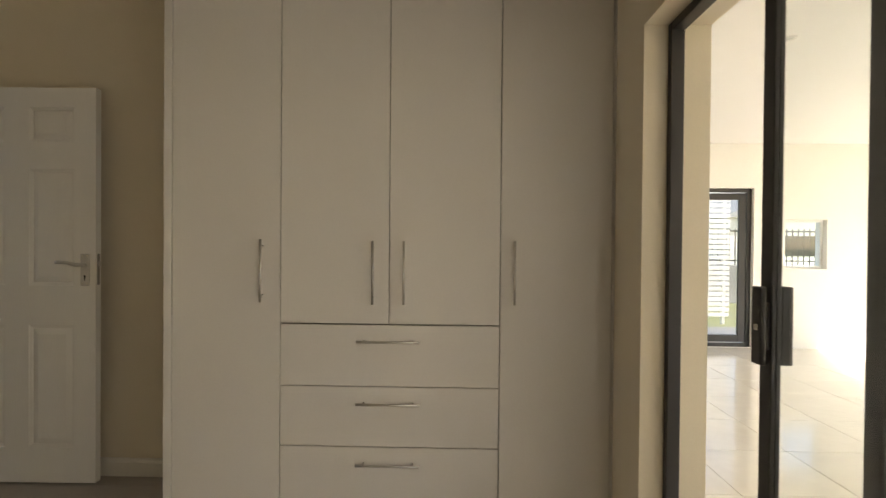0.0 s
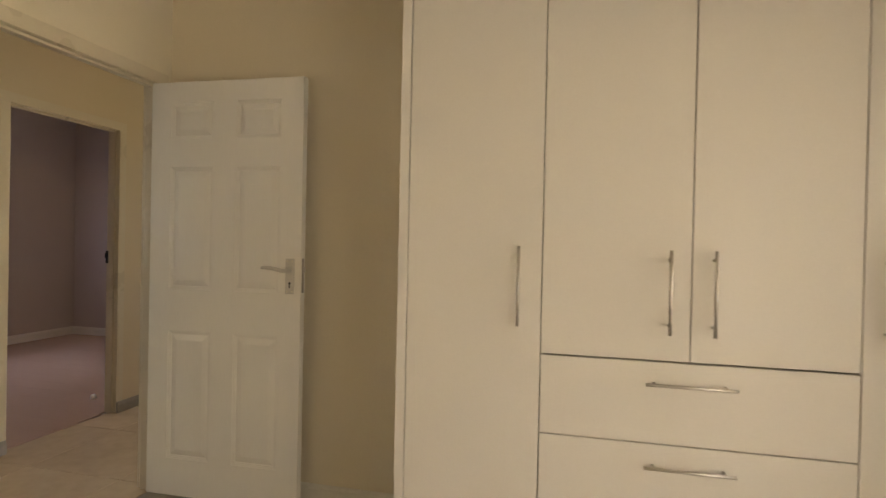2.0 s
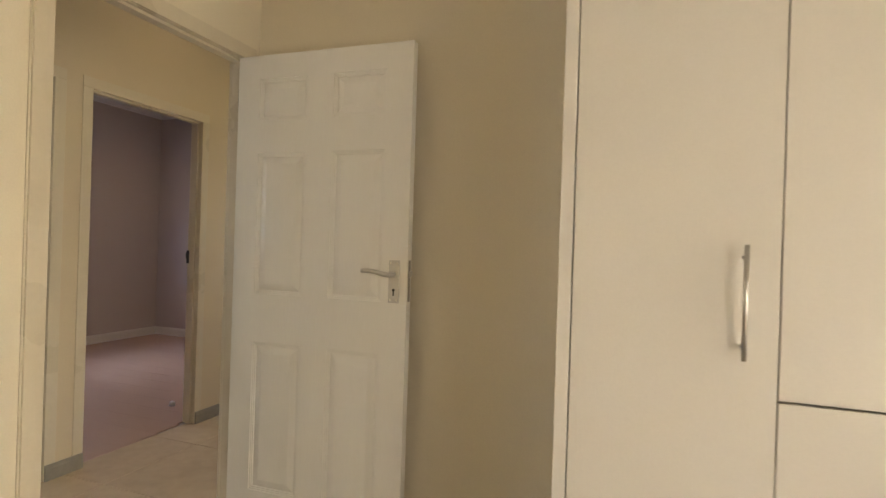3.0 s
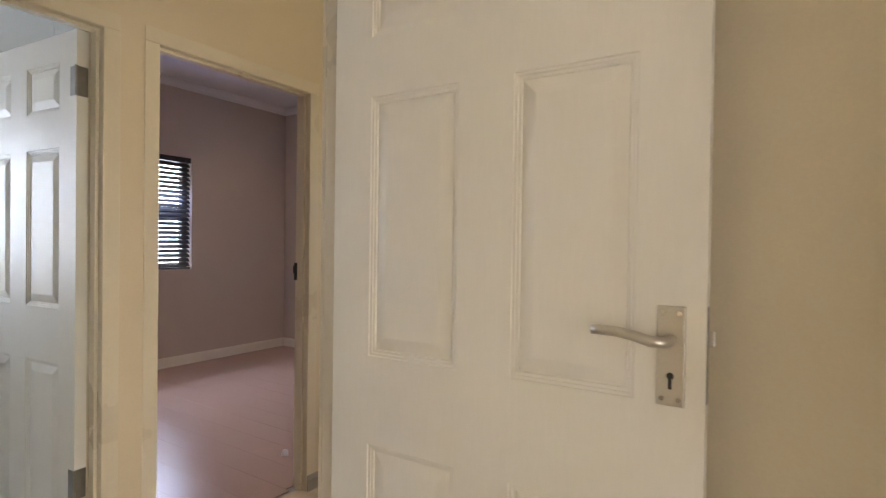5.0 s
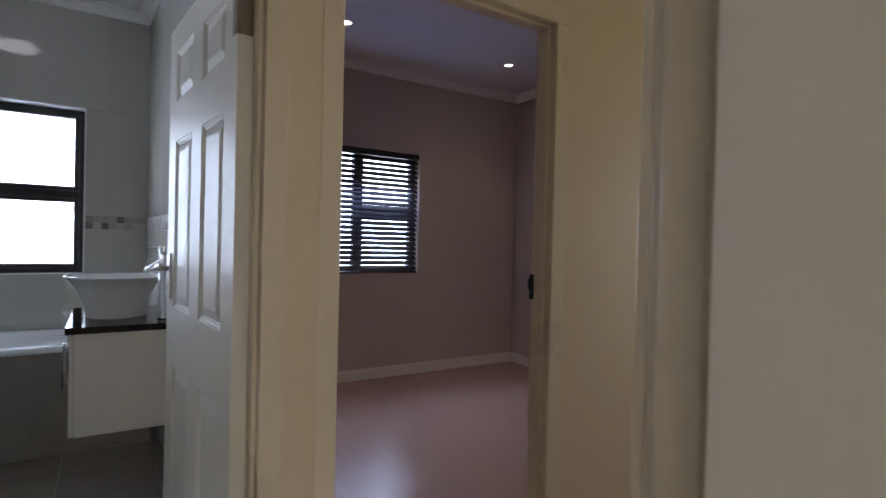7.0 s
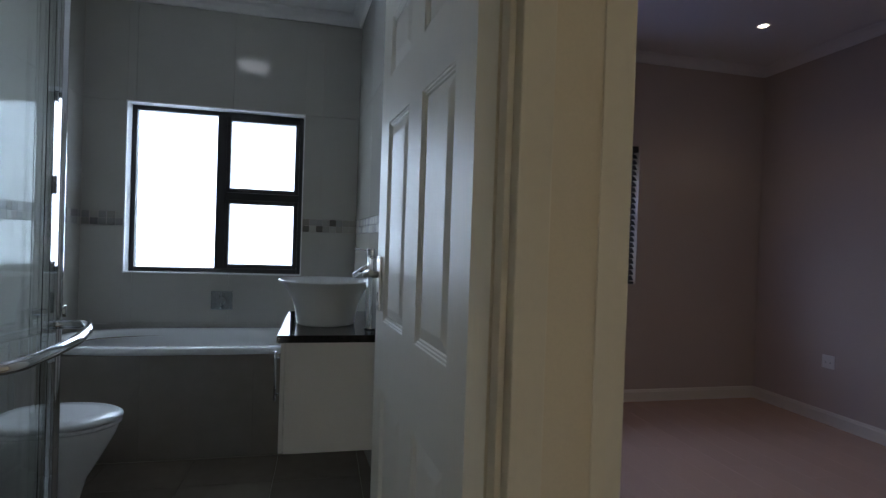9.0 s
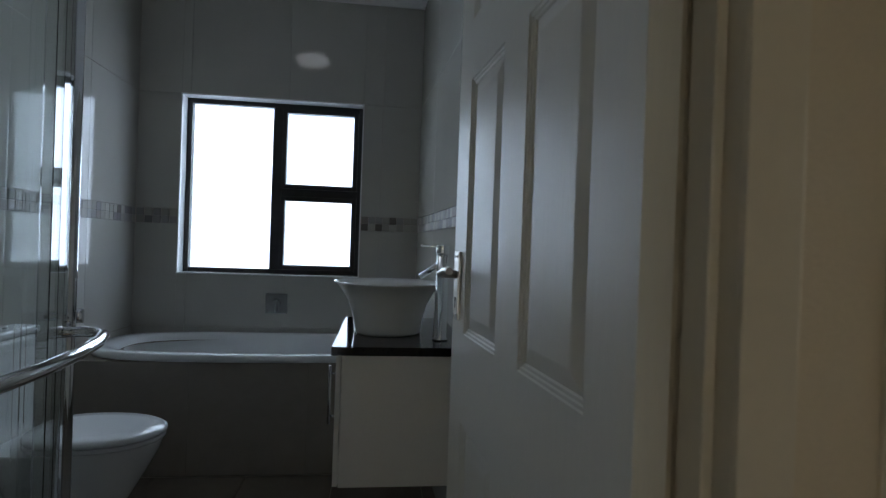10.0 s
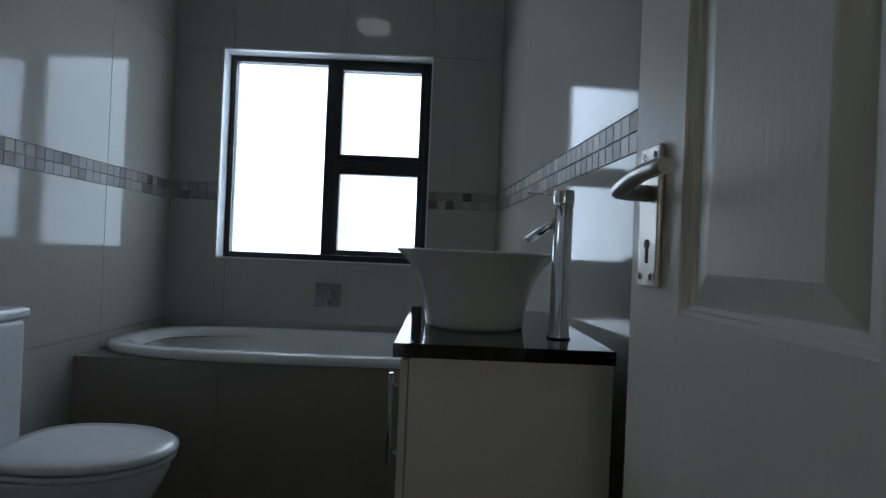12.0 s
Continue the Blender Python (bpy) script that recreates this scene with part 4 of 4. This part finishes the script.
part("wall_channel", boxes((SC[0] - SR - 0.015, SC[0] - SR + 0.015, BATH_S + 0.001, BATH_S + 0.03, 0.15, 2.04), bevel=0.002), M_CHROME, sh)
for z in (0.155, 2.03):
    bm = bmesh.new()
    tube(bm, [(x, y, z) for x, y in [(IN_W - 0.03, SC[1] + SR)] + bent(SR, 90, 180, 24) + [(SC[0] - SR, BATH_S + 0.03)]], 0.014, 10)
    part("rail", bm, M_CHROME, sh)
bm = bmesh.new()
base = [(IN_W - 0.002, BATH_S + 0.002), (IN_W - 0.002, SC[1] + SR + 0.03)] + bent(SR + 0.03, 90, 180, 24) + [(SC[0] - SR - 0.03, BATH_S + 0.002)]
lo, hi = [bm.verts.new((x, y, 0.0)) for x, y in base], [bm.verts.new((x, y, 0.14)) for x, y in base]
for k in range(len(base)):
    j = (k + 1) % len(base)
    bm.faces.new((lo[k], lo[j], hi[j], hi[k]))
bm.faces.new(hi)
bm.faces.new(lo[::-1])
bmesh.ops.recalc_face_normals(bm, faces=bm.faces)
part("tray", bm, M_ACRYLIC, sh)
bm = bmesh.new()
bar = [(-3.60, 1.535), (-3.60, 1.60), (-3.615, 1.640), (-3.65, 1.655), (-3.78, 1.655), (-3.90, 1.645), (-4.02, 1.62), (-4.10, 1.592), (-4.135, 1.565), (-4.145, 1.53), (-4.135, 1.49), (-4.115, 1.475)]
tube(bm, [(x, y, 1.01) for x, y in bar], 0.0125, 14)
part("towel_bar", bm, M_CHROME, sh, "curved chrome towel bar on the glass")
bm = bmesh.new()
tube(bm, [(-4.19, 1.40, 1.035), (-4.215, 1.47, 1.035)], 0.011, 14)
tube(bm, [(-4.215, 1.468, 1.035), (-4.222, 1.488, 1.035)], 0.017, 14)
part("door_knob", bm, M_CHROME, sh)
shm = thing("shower_mixer", pose(-4.0, BATH_S, 1.02), "chrome shower mixer on the tiled wall", "mixer")
bm = bmesh.new()
tube(bm, [(-0.11, 0.05, 0), (0.11, 0.05, 0)], 0.02, 16)
tube(bm, [(-0.07, 0.0, 0), (-0.07, 0.05, 0)], 0.014, 12)
tube(bm, [(0.07, 0.0, 0), (0.07, 0.05, 0)], 0.014, 12)
part("body", bm, M_CHROME, shm)


# ---- pieces: tiles, planks, mosaic ----
def tiles_on(parent, name, mat, cells, thick, axis, edge=0.0015):
    """Alike tiles sharing meshes; cells of (u0, u1, v0, v1, w): u, v in the plane, w the outer face. axis: the plane's normal and its sign."""
    cache = {}
    for u0, u1, v0, v1, w in cells:
        key = (round(u1 - u0, 4), round(v1 - v0, 4))
        if min(key) < 0.012:
            continue
        if key not in cache:
            a, b = key[0] / 2, key[1] / 2
            s = {"x": (0, thick, -a, a, -b, b), "-x": (-thick, 0, -a, a, -b, b), "y": (-a, a, 0, thick, -b, b), "-y": (-a, a, -thick, 0, -b, b), "z": (-a, a, -b, b, -thick, 0)}[axis]
            cache[key] = mesh_of(name, bevelled(*s, min(edge, thick / 3), 1), mat)
        p = new(name, cache[key])
        p.parent = parent
        cu, cv = (u0 + u1) / 2, (v0 + v1) / 2
        p.location = {"x": (w, cu, cv), "-x": (w, cu, cv), "y": (cu, w, cv), "-y": (cu, w, cv), "z": (cu, cv, w)}[axis]


def grid(u0, u1, v0, v1, du, dv, gap, w, offset=0.0, holes=()):
    cells, u = [], u0 - offset
    while u < u1 - 1e-6:
        v = v0
        while v < v1 - 1e-6:
            a, b, c, d = max(u, u0) + gap / 2, min(u + du, u1) - gap / 2, v + gap / 2, min(v + dv, v1) - gap / 2
            todo = [(a, b, c, d)]
            for ha, hb, hc, hd in holes:
                nxt = []
                for a, b, c, d in todo:
                    if b <= ha or a >= hb or d <= hc or c >= hd:
                        nxt.append((a, b, c, d))
                        continue
                    if a < ha:
                        nxt.append((a, ha, c, d))
                    if b > hb:
                        nxt.append((hb, b, c, d))
                    if c < hc:
                        nxt.append((max(a, ha), min(b, hb), c, hc))
                    if d > hd:
                        nxt.append((max(a, ha), min(b, hb), hd, d))
                todo = nxt
            cells += [(a, b, c, d, w) for a, b, c, d in todo if b - a > 0.012 and d - c > 0.012]
            v += dv
        u += du
    return cells


Z0, Z1 = 1.318, 1.412
ASKEW = Matrix.Translation((OUT_W, BATH_N, 0)) @ Matrix.Rotation(math.atan(SKEW), 4, "Z") @ Matrix.Translation((-OUT_W, -BATH_N, 0))
tw, th = 0.615, 0.659
for nm, rows, th in (("low", (Z0 - 2 * th, Z0), 0.659), ("high", (Z1, H), 0.744)):
    lo = max(rows[0], 0.0)
    so = tagged(new("wall_tiles_south"), "glazed pale grey wall tiles", "wall tiles", kind="structure")
    tiles_on(so, "tile", M_WTILE, grid(OUT_W, IN_W, lo, rows[1], tw, th, 0.0011, BATH_S - 0.008, 0.055), 0.008, "y")
    no = tagged(new("wall_tiles_north"), "glazed pale grey wall tiles", "wall tiles", kind="structure")
    tiles_on(no, "tile", M_WTILE, grid(OUT_W, IN_W, lo, rows[1], tw, th, 0.0011, BATH_N + 0.008, 0.58), 0.008, "-y")
    no.matrix_world = ASKEW
    we = tagged(new("wall_tiles_west"), "glazed pale grey wall tiles round the window", "wall tiles", kind="structure")
    tiles_on(we, "tile", M_WTILE, grid(BATH_S, BATH_N, lo, rows[1], tw, th, 0.0011, OUT_W - 0.008, 0.30, [BW]), 0.008, "x")
    ea = tagged(new("wall_tiles_east"), "glazed pale grey wall tiles by the doorway", "wall tiles", kind="structure")
    tiles_on(ea, "tile", M_WTILE, grid(BATH_S, NORTH_Y - 0.01, lo, rows[1], tw, th, 0.0011, IN_W, 0.30, [(D3[0] - 0.072, D3[1] + 0.2, 0, DOOR_H + 0.072)]), 0.006, "-x")

# mosaic border, two rows
rng = random.Random(5)
SHADES = [material("mosaic_tile", c, 0.42, var=0.12, fine=30, bump=0.05) for c in ((0.34, 0.32, 0.28), (0.25, 0.22, 0.195), (0.42, 0.40, 0.35), (0.14, 0.12, 0.105), (0.31, 0.30, 0.285), (0.21, 0.20, 0.195))]
stone = [mesh_of("mosaic_stone", bevelled(-0.0228, 0.0228, -0.0045, 0.0045, -0.0228, 0.0228, 0.0015, 1), s) for s in SHADES]


def band(name, start, end, turn, count):
    ob = tagged(new(name), "two-row border of small stone mosaic tiles", "mosaic border", kind="structure")
    for i in range(count):
        for k in (0, 1):
            t = (i + 0.5) / count
            p = new("mosaic_stone", stone[rng.choices(range(6), (5, 3, 4, 1, 4, 2))[0]])
            p.parent = ob
            p.matrix_local = pose(start[0] + (end[0] - start[0]) * t, start[1] + (end[1] - start[1]) * t, Z0 + 0.0235 + 0.047 * k, 0, 0, turn)
    return ob


band("mosaic_border_south", (OUT_W, BATH_S - 0.0048), (-4.40, BATH_S - 0.0048), 0, 44)
band("mosaic_border_north", (OUT_W, BATH_N + 0.0048), (-4.29, BATH_N + 0.0048), 0, 46).matrix_world = ASKEW
band("mosaic_border_west", (OUT_W - 0.0048, BATH_S), (OUT_W - 0.0048, BW[0] - 0.006), 90, 5)
band("mosaic_border_west", (OUT_W - 0.0048, BW[1] + 0.006), (OUT_W - 0.0048, BATH_N), 90, 8)
solid("mosaic_backing", boxes((-4.40, IN_W, BATH_S - 0.008, BATH_S - 0.002, Z0, Z1)), SHADES[0], "plain stone border behind door and shower", "mosaic border")

# floors
tiles_on(floor_h, "tile", M_HTILE, grid(HALL_W - 0.055, BED_W - 0.005, -1.0, 6.05, 0.60, 0.60, 0.004, 0.0, 0.25), 0.008, "z")
tiles_on(floor_b, "tile", M_BTILE, grid(TX + 0.002, HALL_W - 0.06, BATH_S, 2.56, 0.45, 0.45, 0.003, 0.0, 0.1), 0.008, "z")


def planks(parent, mat, x0, x1, y0, y1, width=0.19, length=1.28):
    r, cells, y, row = random.Random(3), [], y0, 0
    while y < y1 - 0.02:
        x = x0 - r.random() * length
        while x < x1:
            a, b = max(x, x0), min(x + length, x1)
            if b - a > 0.05:
                cells.append((a + 0.0004, b - 0.0004, y + 0.0004, min(y + width, y1) - 0.0004, 0.0))
            x += length
        y += width
    tiles_on(parent, "plank", mat, cells, 0.007, "z", 0.0005)


planks(floor_2, M_PLANK, OUT_W, HALL_W - 0.06, B2_S, B2_N)
planks(floor1, M_PLANK1, BED_W, BED_E, BED_S, BED_N)
pf = tagged(new("patio_tiles"), "polished cream patio floor tiles", "floor tiles", kind="structure")
tiles_on(pf, "tile", M_PATIO, grid(PX0, PX1, PY0, PY1, 0.6, 0.6, 0.003, -0.02), 0.010, "z")
